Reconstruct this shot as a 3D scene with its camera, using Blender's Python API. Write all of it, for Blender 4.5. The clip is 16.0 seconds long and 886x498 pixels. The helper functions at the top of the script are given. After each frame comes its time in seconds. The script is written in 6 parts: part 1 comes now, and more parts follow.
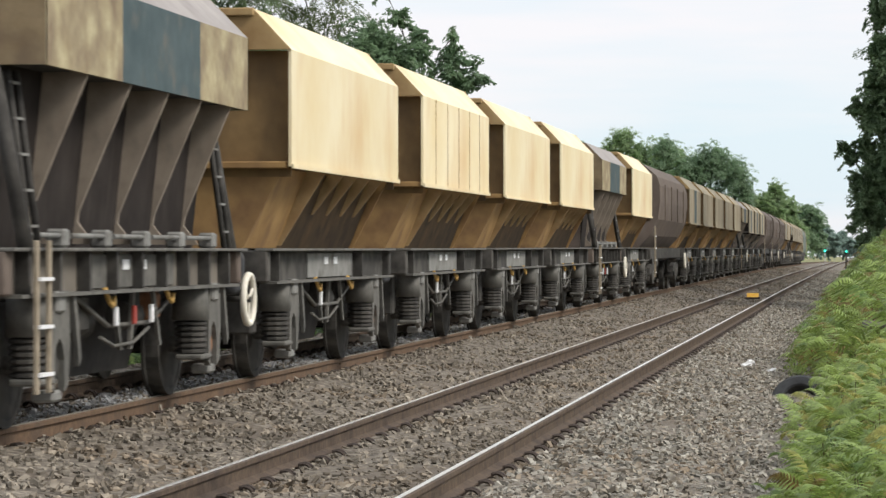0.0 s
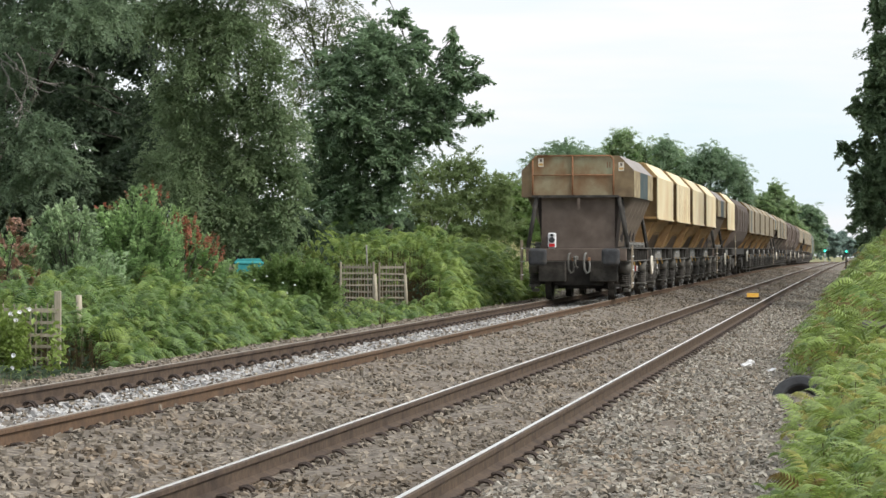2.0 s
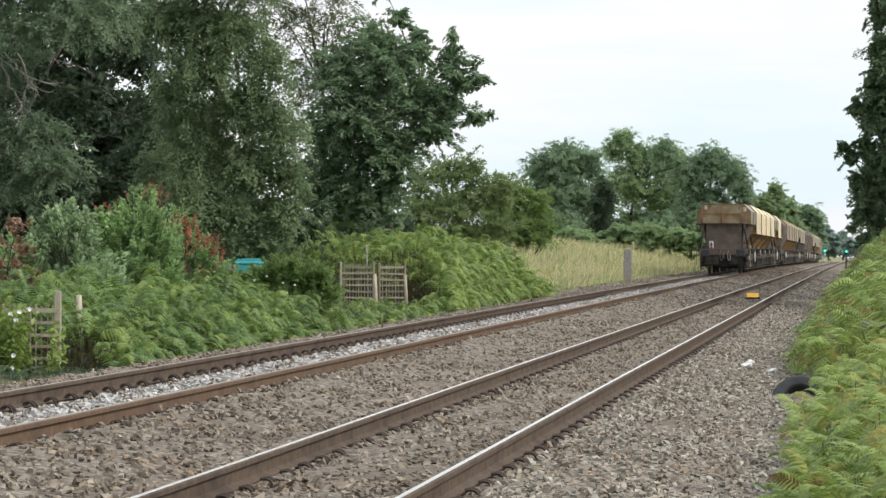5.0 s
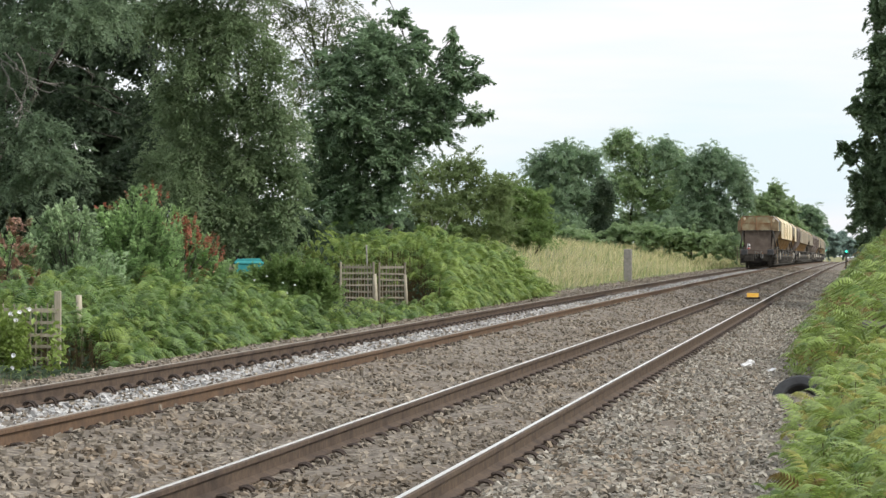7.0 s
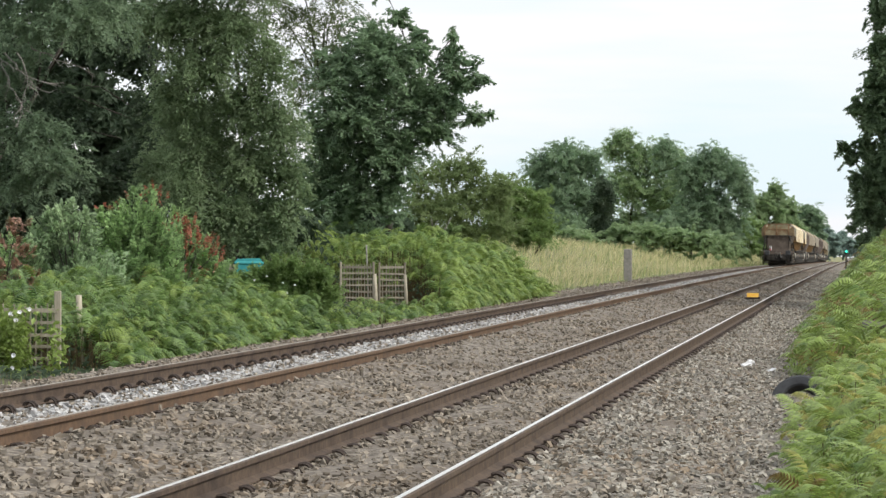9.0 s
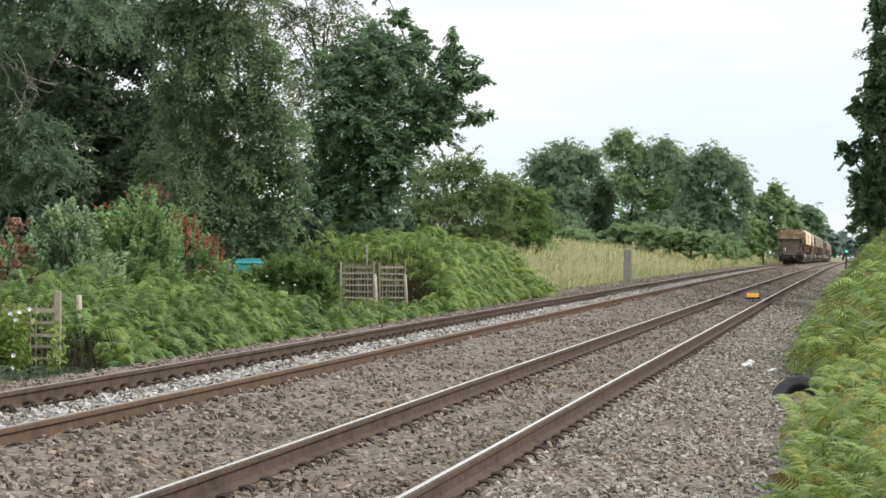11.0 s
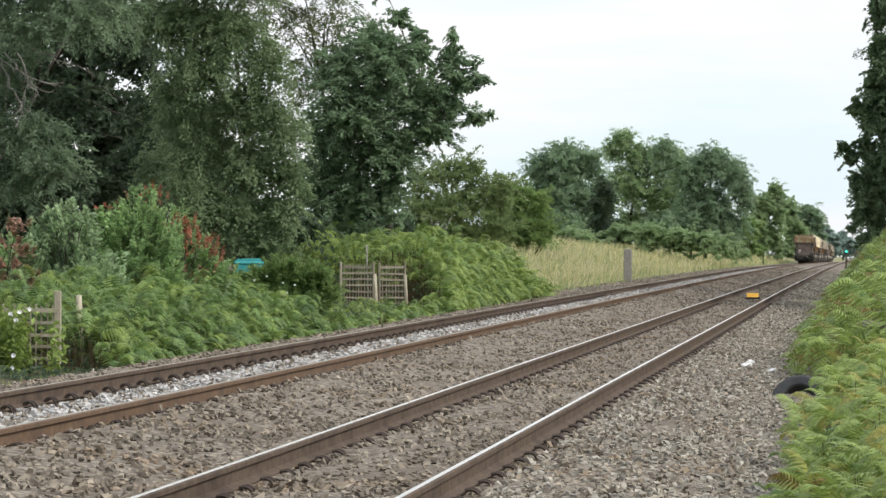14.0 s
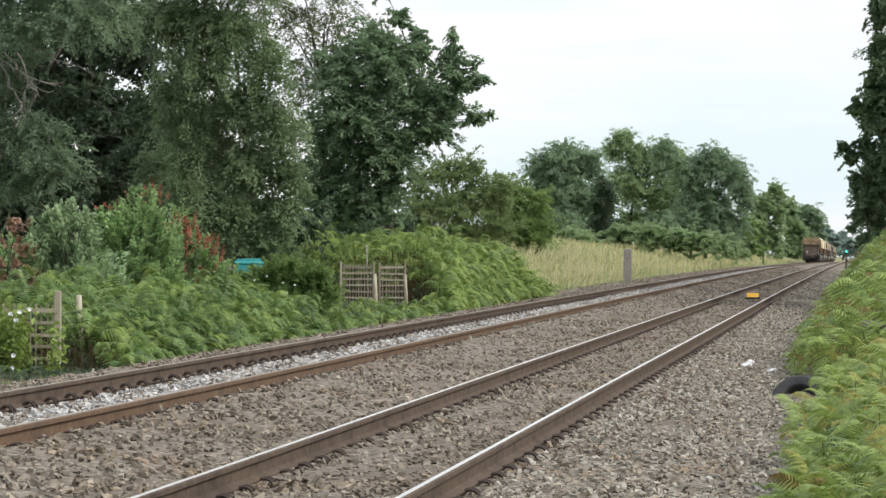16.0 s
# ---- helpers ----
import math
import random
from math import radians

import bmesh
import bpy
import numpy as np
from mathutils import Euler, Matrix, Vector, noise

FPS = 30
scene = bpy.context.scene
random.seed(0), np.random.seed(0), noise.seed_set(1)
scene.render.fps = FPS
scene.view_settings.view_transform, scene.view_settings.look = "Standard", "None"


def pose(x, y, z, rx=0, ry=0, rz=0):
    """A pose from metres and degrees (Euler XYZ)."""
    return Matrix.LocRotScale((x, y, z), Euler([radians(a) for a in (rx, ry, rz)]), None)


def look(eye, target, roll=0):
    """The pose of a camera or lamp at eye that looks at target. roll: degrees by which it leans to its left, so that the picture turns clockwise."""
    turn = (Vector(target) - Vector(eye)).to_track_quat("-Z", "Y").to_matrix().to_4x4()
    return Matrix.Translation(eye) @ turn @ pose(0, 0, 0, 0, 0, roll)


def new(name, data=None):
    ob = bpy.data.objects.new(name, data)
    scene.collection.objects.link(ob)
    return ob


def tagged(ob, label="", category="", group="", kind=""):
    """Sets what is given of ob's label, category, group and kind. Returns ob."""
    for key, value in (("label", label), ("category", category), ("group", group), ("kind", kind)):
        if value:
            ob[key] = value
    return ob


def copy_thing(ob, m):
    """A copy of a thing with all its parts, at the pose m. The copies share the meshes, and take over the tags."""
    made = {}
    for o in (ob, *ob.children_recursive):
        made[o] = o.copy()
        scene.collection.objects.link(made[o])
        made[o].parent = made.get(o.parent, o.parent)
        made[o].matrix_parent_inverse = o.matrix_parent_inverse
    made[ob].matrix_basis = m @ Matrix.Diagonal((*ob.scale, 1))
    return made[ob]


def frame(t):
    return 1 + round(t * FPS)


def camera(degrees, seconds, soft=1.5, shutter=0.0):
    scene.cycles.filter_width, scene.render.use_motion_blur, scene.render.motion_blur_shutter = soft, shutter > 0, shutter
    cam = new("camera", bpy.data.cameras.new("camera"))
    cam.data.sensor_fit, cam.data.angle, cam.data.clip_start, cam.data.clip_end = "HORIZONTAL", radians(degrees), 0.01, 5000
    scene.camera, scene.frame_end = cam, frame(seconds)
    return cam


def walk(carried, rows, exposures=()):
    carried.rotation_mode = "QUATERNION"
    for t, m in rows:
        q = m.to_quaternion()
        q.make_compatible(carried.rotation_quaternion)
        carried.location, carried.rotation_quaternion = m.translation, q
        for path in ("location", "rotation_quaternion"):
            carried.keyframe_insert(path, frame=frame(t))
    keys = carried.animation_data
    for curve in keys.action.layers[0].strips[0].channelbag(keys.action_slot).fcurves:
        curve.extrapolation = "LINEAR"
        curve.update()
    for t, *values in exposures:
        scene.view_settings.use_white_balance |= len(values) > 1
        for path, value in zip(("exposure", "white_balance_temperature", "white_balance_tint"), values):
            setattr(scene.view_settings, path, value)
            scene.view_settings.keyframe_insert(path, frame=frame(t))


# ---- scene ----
# Plan: x to the right across the line, y along the line, z up from the rails of the near track.
cam = camera(17.82, 16.0, soft=1.5, shutter=0.1)
EYE = Vector((0.0, 0.0, 1.41))
CAM_POSE = pose(*EYE, 90.10, 0, 8.374)
walk(cam, [(0.0, CAM_POSE), (16.0, CAM_POSE)], exposures=[(0.0, 0.0), (1.0, 0.08), (4.0, 0.1), (16.0, 0.11)])

# ---- light ----
SUN_ELEV, SUN_AZ = 42.0, 108.0   # degrees; azimuth clockwise from +y
world = bpy.data.worlds.new("sky")
scene.world = world
world.use_nodes = True
wt = world.node_tree
wt.nodes.clear()


def wnode(kind, **kw):
    n = wt.nodes.new(kind)
    for k, v in kw.items():
        n.inputs[k].default_value = v
    return n


w_out = wt.nodes.new("ShaderNodeOutputWorld")
w_bg = wnode("ShaderNodeBackground", Strength=0.13)
w_sky = wt.nodes.new("ShaderNodeTexSky")
w_sky.sky_type, w_sky.sun_disc = "NISHITA", False
w_sky.sun_elevation, w_sky.sun_rotation = radians(SUN_ELEV), radians(SUN_AZ)
w_co = wt.nodes.new("ShaderNodeTexCoord")
w_map = wt.nodes.new("ShaderNodeMapping")
w_map.inputs["Scale"].default_value = (1.2, 1.2, 9.0)
w_noise = wnode("ShaderNodeTexNoise", Scale=2.2, Detail=5.0, Roughness=0.55)
w_ramp = wt.nodes.new("ShaderNodeValToRGB")
w_ramp.color_ramp.elements[0].position, w_ramp.color_ramp.elements[0].color = 0.4, (6.3, 7.25, 7.9, 1)
w_ramp.color_ramp.elements[1].position, w_ramp.color_ramp.elements[1].color = 0.58, (7.9, 7.65, 7.9, 1)
w_mix = wt.nodes.new("ShaderNodeMix")
w_mix.data_type = "RGBA"
w_mix.inputs["Factor"].default_value = 0.86
wt.links.new(w_co.outputs["Generated"], w_map.inputs["Vector"])
wt.links.new(w_map.outputs["Vector"], w_noise.inputs["Vector"])
wt.links.new(w_noise.outputs["Fac"], w_ramp.inputs["Fac"])
wt.links.new(w_sky.outputs["Color"], w_mix.inputs["A"])
wt.links.new(w_ramp.outputs["Color"], w_mix.inputs["B"])
wt.links.new(w_mix.outputs["Result"], w_bg.inputs["Color"])
wt.links.new(w_bg.outputs["Background"], w_out.inputs["Surface"])
sun = new("sun", bpy.data.lights.new("sun", "SUN"))
sun.data.energy, sun.data.angle, sun.data.color = 3.0, radians(20), (1.0, 0.95, 0.88)
_e, _a = radians(SUN_ELEV), radians(SUN_AZ)
sun.matrix_world = look((30, -20, 60), (30 - 40 * math.sin(_a) * math.cos(_e), -20 - 40 * math.cos(_a) * math.cos(_e), 60 - 40 * math.sin(_e)))


# ---- materials ----
def ramp_node(nt, stops):
    r = nt.nodes.new("ShaderNodeValToRGB")
    els = r.color_ramp.elements
    while len(els) < len(stops):
        els.new(0.5)
    for el, (p, c) in zip(els, stops):
        el.position, el.color = p, (*c, 1)
    return r


def surface(name, stops, scale=3.0, detail=6.0, rough=0.8, metal=0.0, bump=0.0, bump_scale=40.0, stretch=(1, 1, 1),
            stain=None, stain_scale=1.0, stain_at=(0.5, 0.7), stain_stretch=(1, 1, 1), vary=0.0, island=0.0, through_light=0.0, spec=0.4):
    """A noise-coloured surface: stops of a ramp, a second stain colour at another scale, bump, and variation by object or island."""
    m = bpy.data.materials.new(name)
    m.use_nodes = True
    nt = m.node_tree
    b = nt.nodes["Principled BSDF"]
    b.inputs["Roughness"].default_value, b.inputs["Metallic"].default_value = rough, metal
    b.inputs["Specular IOR Level"].default_value = spec
    co = nt.nodes.new("ShaderNodeTexCoord")
    mp = nt.nodes.new("ShaderNodeMapping")
    mp.inputs["Scale"].default_value = stretch
    nt.links.new(co.outputs["Object"], mp.inputs["Vector"])
    nz = nt.nodes.new("ShaderNodeTexNoise")
    nz.inputs["Scale"].default_value, nz.inputs["Detail"].default_value, nz.inputs["Roughness"].default_value = scale, detail, 0.62
    nt.links.new(mp.outputs["Vector"], nz.inputs["Vector"])
    r = ramp_node(nt, stops)
    nt.links.new(nz.outputs["Fac"], r.inputs["Fac"])
    colour = r.outputs["Color"]
    if stain:
        mp2 = nt.nodes.new("ShaderNodeMapping")
        mp2.inputs["Scale"].default_value = stain_stretch
        nt.links.new(co.outputs["Object"], mp2.inputs["Vector"])
        n2 = nt.nodes.new("ShaderNodeTexNoise")
        n2.inputs["Scale"].default_value, n2.inputs["Detail"].default_value = stain_scale, 5.0
        nt.links.new(mp2.outputs["Vector"], n2.inputs["Vector"])
        r2 = ramp_node(nt, [(stain_at[0], (0, 0, 0)), (stain_at[1], (1, 1, 1))])
        nt.links.new(n2.outputs["Fac"], r2.inputs["Fac"])
        mx = nt.nodes.new("ShaderNodeMix")
        mx.data_type = "RGBA"
        mx.inputs["B"].default_value = (*stain, 1)
        nt.links.new(r2.outputs["Color"], mx.inputs["Factor"])
        nt.links.new(colour, mx.inputs["A"])
        colour = mx.outputs["Result"]
    if vary or island:
        if island:
            src = nt.nodes.new("ShaderNodeNewGeometry").outputs["Random Per Island"]
        else:
            src = nt.nodes.new("ShaderNodeObjectInfo").outputs["Random"]
        amount = island or vary
        mr = nt.nodes.new("ShaderNodeMapRange")
        mr.inputs["To Min"].default_value, mr.inputs["To Max"].default_value = 1 - amount, 1 + amount
        nt.links.new(src, mr.inputs["Value"])
        hsv = nt.nodes.new("ShaderNodeHueSaturation")
        nt.links.new(mr.outputs["Result"], hsv.inputs["Value"])
        nt.links.new(colour, hsv.inputs["Color"])
        colour = hsv.outputs["Color"]
    nt.links.new(colour, b.inputs["Base Color"])
    if bump:
        n3 = nt.nodes.new("ShaderNodeTexNoise")
        n3.inputs["Scale"].default_value, n3.inputs["Detail"].default_value = bump_scale, 4.0
        nt.links.new(mp.outputs["Vector"], n3.inputs["Vector"])
        bp = nt.nodes.new("ShaderNodeBump")
        bp.inputs["Strength"].default_value, bp.inputs["Distance"].default_value = bump, 0.02
        nt.links.new(n3.outputs["Fac"], bp.inputs["Height"])
        nt.links.new(bp.outputs["Normal"], b.inputs["Normal"])
    if through_light:
        tr = nt.nodes.new("ShaderNodeBsdfTranslucent")
        gain = nt.nodes.new("ShaderNodeHueSaturation")   # leaves pass more light than they reflect
        gain.inputs["Value"].default_value = 2.0
        nt.links.new(colour, gain.inputs["Color"])
        nt.links.new(gain.outputs["Color"], tr.inputs["Color"])
        ms = nt.nodes.new("ShaderNodeMixShader")
        ms.inputs["Fac"].default_value = through_light
        nt.links.new(b.outputs["BSDF"], ms.inputs[1])
        nt.links.new(tr.outputs["BSDF"], ms.inputs[2])
        nt.links.new(ms.outputs["Shader"], nt.nodes["Material Output"].inputs["Surface"])
    return m


def leafy(name, dark, light, rough=0.52, island=0.22, t=0.42, spec=0.3):
    return surface(name, [(0.3, dark), (0.7, light)], scale=1.1, rough=rough, island=island, through_light=t, spec=spec)


M = {
    "ballast": surface("ballast_bed", [(0.36, (0.05, 0.04, 0.03)), (0.5, (0.16, 0.135, 0.105)), (0.66, (0.34, 0.295, 0.235))], scale=13, detail=9, bump=1.0, bump_scale=20, stain=(0.12, 0.095, 0.07), stain_scale=0.5),
    "stone": surface("ballast_stone", [(0.35, (0.15, 0.128, 0.1)), (0.65, (0.28, 0.245, 0.195))], scale=9, island=0.5, rough=0.9, stain=(0.19, 0.145, 0.1), stain_scale=0.6),
    "stone_pale": surface("pale_limestone", [(0.35, (0.3, 0.295, 0.285)), (0.65, (0.5, 0.495, 0.48))], scale=9, island=0.35, rough=0.9, bump=0.3),
    "soil": surface("soil", [(0.3, (0.04, 0.032, 0.02)), (0.7, (0.1, 0.09, 0.045))], scale=4, bump=0.6),
    "rail_side": surface("rusty_rail_web", [(0.3, (0.056, 0.039, 0.027)), (0.7, (0.125, 0.086, 0.058))], scale=14, rough=0.85, bump=0.2, stain=(0.045, 0.03, 0.022), stain_scale=3),
    "rail_top": surface("worn_steel", [(0.3, (0.74, 0.7, 0.64)), (0.7, (0.9, 0.87, 0.82))], scale=6, stretch=(8, 0.4, 1), rough=0.34, metal=0.75),
    "concrete": surface("concrete", [(0.3, (0.2, 0.19, 0.17)), (0.7, (0.36, 0.34, 0.31))], scale=8, rough=0.95, bump=0.3),
    "clip": surface("dark_iron", [(0.3, (0.03, 0.024, 0.02)), (0.7, (0.075, 0.055, 0.045))], scale=20, rough=0.8),
    "yellow": surface("yellow_plastic", [(0.3, (0.7, 0.36, 0.03)), (0.7, (0.85, 0.5, 0.08))], scale=6, rough=0.6),
    "white": surface("white_plastic", [(0.3, (0.7, 0.7, 0.7)), (0.7, (0.85, 0.85, 0.85))], scale=6, rough=0.5),
    "black": surface("black_plastic", [(0.3, (0.025, 0.026, 0.028)), (0.7, (0.06, 0.062, 0.066))], scale=6, rough=0.8, stain=(0.1, 0.09, 0.075), stain_scale=4, stain_at=(0.5, 0.8)),
    "teal": surface("teal_tarpaulin", [(0.3, (0.03, 0.25, 0.27)), (0.7, (0.06, 0.36, 0.36))], scale=3, rough=0.6),
    "oldwood": surface("weathered_wood", [(0.3, (0.24, 0.21, 0.155)), (0.7, (0.44, 0.4, 0.31))], scale=5, stretch=(6, 6, 1), rough=0.9, vary=0.25),
    "bark": surface("bark", [(0.3, (0.03, 0.026, 0.02)), (0.7, (0.085, 0.075, 0.06))], scale=6, stretch=(4, 4, 0.6), rough=0.95, bump=0.6),
    "deadwood": surface("bleached_twig", [(0.3, (0.16, 0.145, 0.13)), (0.7, (0.3, 0.275, 0.245))], scale=8, rough=0.9),
}
M["leaf_dark"] = leafy("leaf_dark", (0.037, 0.06, 0.036), (0.085, 0.12, 0.068))
M["leaf_grey"] = leafy("leaf_grey_green", (0.105, 0.155, 0.092), (0.195, 0.26, 0.16))
M["leaf_mid"] = leafy("leaf_mid", (0.12, 0.185, 0.06), (0.22, 0.3, 0.115))
M["leaf_olive"] = leafy("leaf_olive", (0.11, 0.16, 0.078), (0.215, 0.28, 0.152))
M["leaf_thin"] = leafy("leaf_thin", (0.1, 0.13, 0.06), (0.18, 0.22, 0.11))
M["leaf_bush"] = leafy("leaf_bush", (0.12, 0.165, 0.065), (0.21, 0.265, 0.125))
M["leaf_syc"] = leafy("leaf_sycamore", (0.115, 0.175, 0.1), (0.215, 0.295, 0.175))
M["leaf_right"] = leafy("leaf_dull_green", (0.085, 0.13, 0.07), (0.15, 0.21, 0.115))
# distance haze is mixed into the next three leaf colours, which makes them paler
M["leaf_far_haze"] = leafy("leaf_far_haze", (0.16, 0.225, 0.145), (0.24, 0.315, 0.205), island=0.12, t=0.55, rough=0.65, spec=0.3)
M["leaf_oak_haze"] = leafy("leaf_oak_haze", (0.17, 0.235, 0.125), (0.265, 0.34, 0.185), island=0.12, t=0.55, rough=0.65, spec=0.3)
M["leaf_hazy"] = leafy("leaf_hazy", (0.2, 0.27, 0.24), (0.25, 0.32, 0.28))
M["leaf_pale"] = leafy("leaf_pale", (0.18, 0.25, 0.14), (0.36, 0.45, 0.27), island=0.4)
M["leaf_shrub"] = leafy("leaf_shrub", (0.155, 0.24, 0.105), (0.29, 0.395, 0.18), island=0.4)
M["leaf_red"] = surface("leaf_red", [(0.35, (0.14, 0.12, 0.055)), (0.5, (0.27, 0.1, 0.06)), (0.68, (0.46, 0.21, 0.14))], scale=7, rough=0.45, island=0.3, through_light=0.4, spec=0.45)
M["leaf_photinia"] = surface("leaf_photinia", [(0.35, (0.1, 0.13, 0.06)), (0.5, (0.22, 0.13, 0.08)), (0.66, (0.5, 0.33, 0.26))], scale=7, rough=0.4, island=0.4, through_light=0.4, spec=0.5)
M["fern"] = leafy("bracken_green", (0.085, 0.145, 0.038), (0.165, 0.25, 0.07), island=0.3, t=0.25, rough=0.5, spec=0.4)
M["fern_deep"] = leafy("bracken_deep_green", (0.06, 0.11, 0.035), (0.115, 0.185, 0.06), island=0.3, t=0.25, rough=0.5, spec=0.4)
M["fern_bright"] = leafy("bracken_bright", (0.14, 0.2, 0.044), (0.255, 0.335, 0.088), island=0.3, t=0.25, rough=0.5, spec=0.4)
M["fern_yellow"] = leafy("bracken_turning", (0.2, 0.21, 0.05), (0.32, 0.3, 0.09), island=0.3, t=0.3, rough=0.6, spec=0.3)
M["fern_rusty"] = leafy("bracken_rusty", (0.15, 0.105, 0.04), (0.26, 0.19, 0.07), island=0.4, t=0.25, rough=0.6, spec=0.3)
M["stem"] = surface("bracken_stem", [(0.3, (0.07, 0.05, 0.025)), (0.7, (0.15, 0.115, 0.055))], scale=8, rough=0.8)
M["straw"] = leafy("straw_grass", (0.34, 0.31, 0.16), (0.5, 0.46, 0.28), island=0.2, rough=0.7, spec=0.2)
M["grass"] = leafy("grass_green", (0.16, 0.2, 0.075), (0.26, 0.3, 0.13), island=0.25, rough=0.7, spec=0.2)
M["turf"] = surface("dry_turf", [(0.35, (0.14, 0.15, 0.06)), (0.65, (0.3, 0.27, 0.14))], scale=2.5, rough=0.95, bump=0.8, bump_scale=12, stain=(0.12, 0.15, 0.055), stain_scale=0.25)

# wagon paints
M["tan"] = surface("tan_paint_dusty", [(0.3, (0.8, 0.65, 0.37)), (0.7, (0.9, 0.8, 0.56))], scale=1.3, stretch=(1, 0.6, 0.5), rough=0.45, vary=0.06, stain=(0.68, 0.45, 0.2), stain_scale=0.9, stain_at=(0.46, 0.76), stain_stretch=(1, 1.0, 0.5))
# near-black, to stand for the shade beneath the wagons
M["under_shade"] = surface("shaded_underframe", [(0.3, (0.014, 0.013, 0.012)), (0.7, (0.034, 0.031, 0.028))], scale=5, rough=0.9, stain=(0.06, 0.053, 0.045), stain_scale=3, stain_at=(0.55, 0.8))
M["panelgrey"] = surface("light_grey_panel", [(0.3, (0.17, 0.168, 0.155)), (0.7, (0.27, 0.265, 0.245))], scale=5, rough=0.75, stain=(0.11, 0.1, 0.085), stain_scale=4, stain_at=(0.5, 0.75))
# shade on the end gables is in this colour, darker than the sides
M["tan_shaded"] = surface("shaded_tan_paint", [(0.3, (0.36, 0.24, 0.1)), (0.7, (0.5, 0.36, 0.18))], scale=3, rough=0.7, stain=(0.25, 0.15, 0.06), stain_scale=2, stain_at=(0.45, 0.75))
# both rib colours are raised to hold the light on their rear faces
M["gusset_grey"] = surface("lit_grey_ribs", [(0.3, (0.22, 0.18, 0.14)), (0.7, (0.34, 0.285, 0.225))], scale=3, rough=0.85, stain=(0.16, 0.135, 0.105), stain_scale=2.5, stain_at=(0.5, 0.8))
M["gusset_ochre"] = surface("lit_ochre_ribs", [(0.3, (0.25, 0.165, 0.075)), (0.7, (0.38, 0.27, 0.14))], scale=3, rough=0.8, stain=(0.25, 0.15, 0.07), stain_scale=2.5, stain_at=(0.5, 0.8))
# ochre darkened by hand for the shade between the ribs
M["ochre_shaded"] = surface("shaded_ochre_sheet", [(0.3, (0.032, 0.022, 0.014)), (0.7, (0.075, 0.05, 0.027))], scale=3, rough=0.9, spec=0.2, stain=(0.15, 0.09, 0.04), stain_scale=1.6, stain_at=(0.52, 0.85))
M["rail_rust"] = surface("light_rust_rail_web", [(0.3, (0.09, 0.055, 0.032)), (0.7, (0.16, 0.1, 0.06))], scale=14, rough=0.85, bump=0.2, stain=(0.09, 0.06, 0.04), stain_scale=3)
M["rail_dull"] = surface("dull_rail_top", [(0.3, (0.22, 0.195, 0.155)), (0.7, (0.36, 0.325, 0.27))], scale=6, stretch=(8, 0.4, 1), rough=0.5, metal=0.3)
M["cream"] = surface("cream_paint_stained", [(0.3, (0.29, 0.225, 0.125)), (0.7, (0.5, 0.44, 0.27))], scale=5, rough=0.7, stain=(0.2, 0.145, 0.09), stain_scale=3.2, stain_at=(0.4, 0.72))
M["olive"] = surface("olive_paint_rusty", [(0.3, (0.22, 0.195, 0.11)), (0.7, (0.36, 0.35, 0.23))], scale=2, rough=0.75, stain=(0.21, 0.115, 0.055), stain_scale=2.0, stain_at=(0.44, 0.68), stain_stretch=(1, 1, 0.7))
M["blue"] = surface("faded_blue_paint", [(0.3, (0.045, 0.07, 0.075)), (0.7, (0.085, 0.115, 0.12))], scale=3, rough=0.65, stain=(0.14, 0.13, 0.11), stain_scale=4, stain_at=(0.55, 0.85), spec=0.25)
M["brown"] = surface("dusty_brown_paint", [(0.3, (0.105, 0.08, 0.064)), (0.7, (0.175, 0.138, 0.112))], scale=2, rough=0.8, stain=(0.075, 0.056, 0.044), stain_scale=1.8, stain_at=(0.45, 0.75))
M["maroon"] = surface("maroon_brown_paint", [(0.3, (0.095, 0.07, 0.055)), (0.7, (0.155, 0.118, 0.095))], scale=2, rough=0.7, stain=(0.2, 0.165, 0.135), stain_scale=1.6, stain_at=(0.5, 0.8), stain_stretch=(1, 2, 0.4))
M["ochre"] = surface("rusty_ochre_paint", [(0.3, (0.26, 0.15, 0.055)), (0.7, (0.42, 0.26, 0.1))], scale=2, rough=0.75, stain=(0.18, 0.1, 0.045), stain_scale=2.2, stain_at=(0.45, 0.75))
M["greyhop"] = surface("grimy_grey_paint", [(0.3, (0.13, 0.112, 0.09)), (0.7, (0.22, 0.195, 0.16))], scale=2.5, rough=0.8, stain=(0.07, 0.06, 0.05), stain_scale=2)
M["roofgrey"] = surface("pale_grey_dust", [(0.3, (0.25, 0.225, 0.21)), (0.7, (0.38, 0.345, 0.325))], scale=2, rough=0.7)
M["under"] = surface("grimy_underframe", [(0.3, (0.026, 0.024, 0.021)), (0.7, (0.065, 0.06, 0.053))], scale=6, rough=0.85, stain=(0.1, 0.092, 0.08), stain_scale=3, stain_at=(0.5, 0.75))
M["undergrey"] = surface("dusty_grey_steel", [(0.3, (0.075, 0.072, 0.064)), (0.7, (0.165, 0.157, 0.138))], scale=6, rough=0.8)
M["rust"] = surface("rust_orange", [(0.3, (0.2, 0.09, 0.045)), (0.7, (0.32, 0.16, 0.08))], scale=8, rough=0.85)
M["red"] = surface("red_plastic", [(0.3, (0.28, 0.04, 0.03)), (0.7, (0.42, 0.07, 0.05))], scale=8, rough=0.5)
M["wheelpaint"] = surface("grubby_cream_paint", [(0.3, (0.6, 0.55, 0.44)), (0.7, (0.8, 0.76, 0.66))], scale=9, rough=0.6)
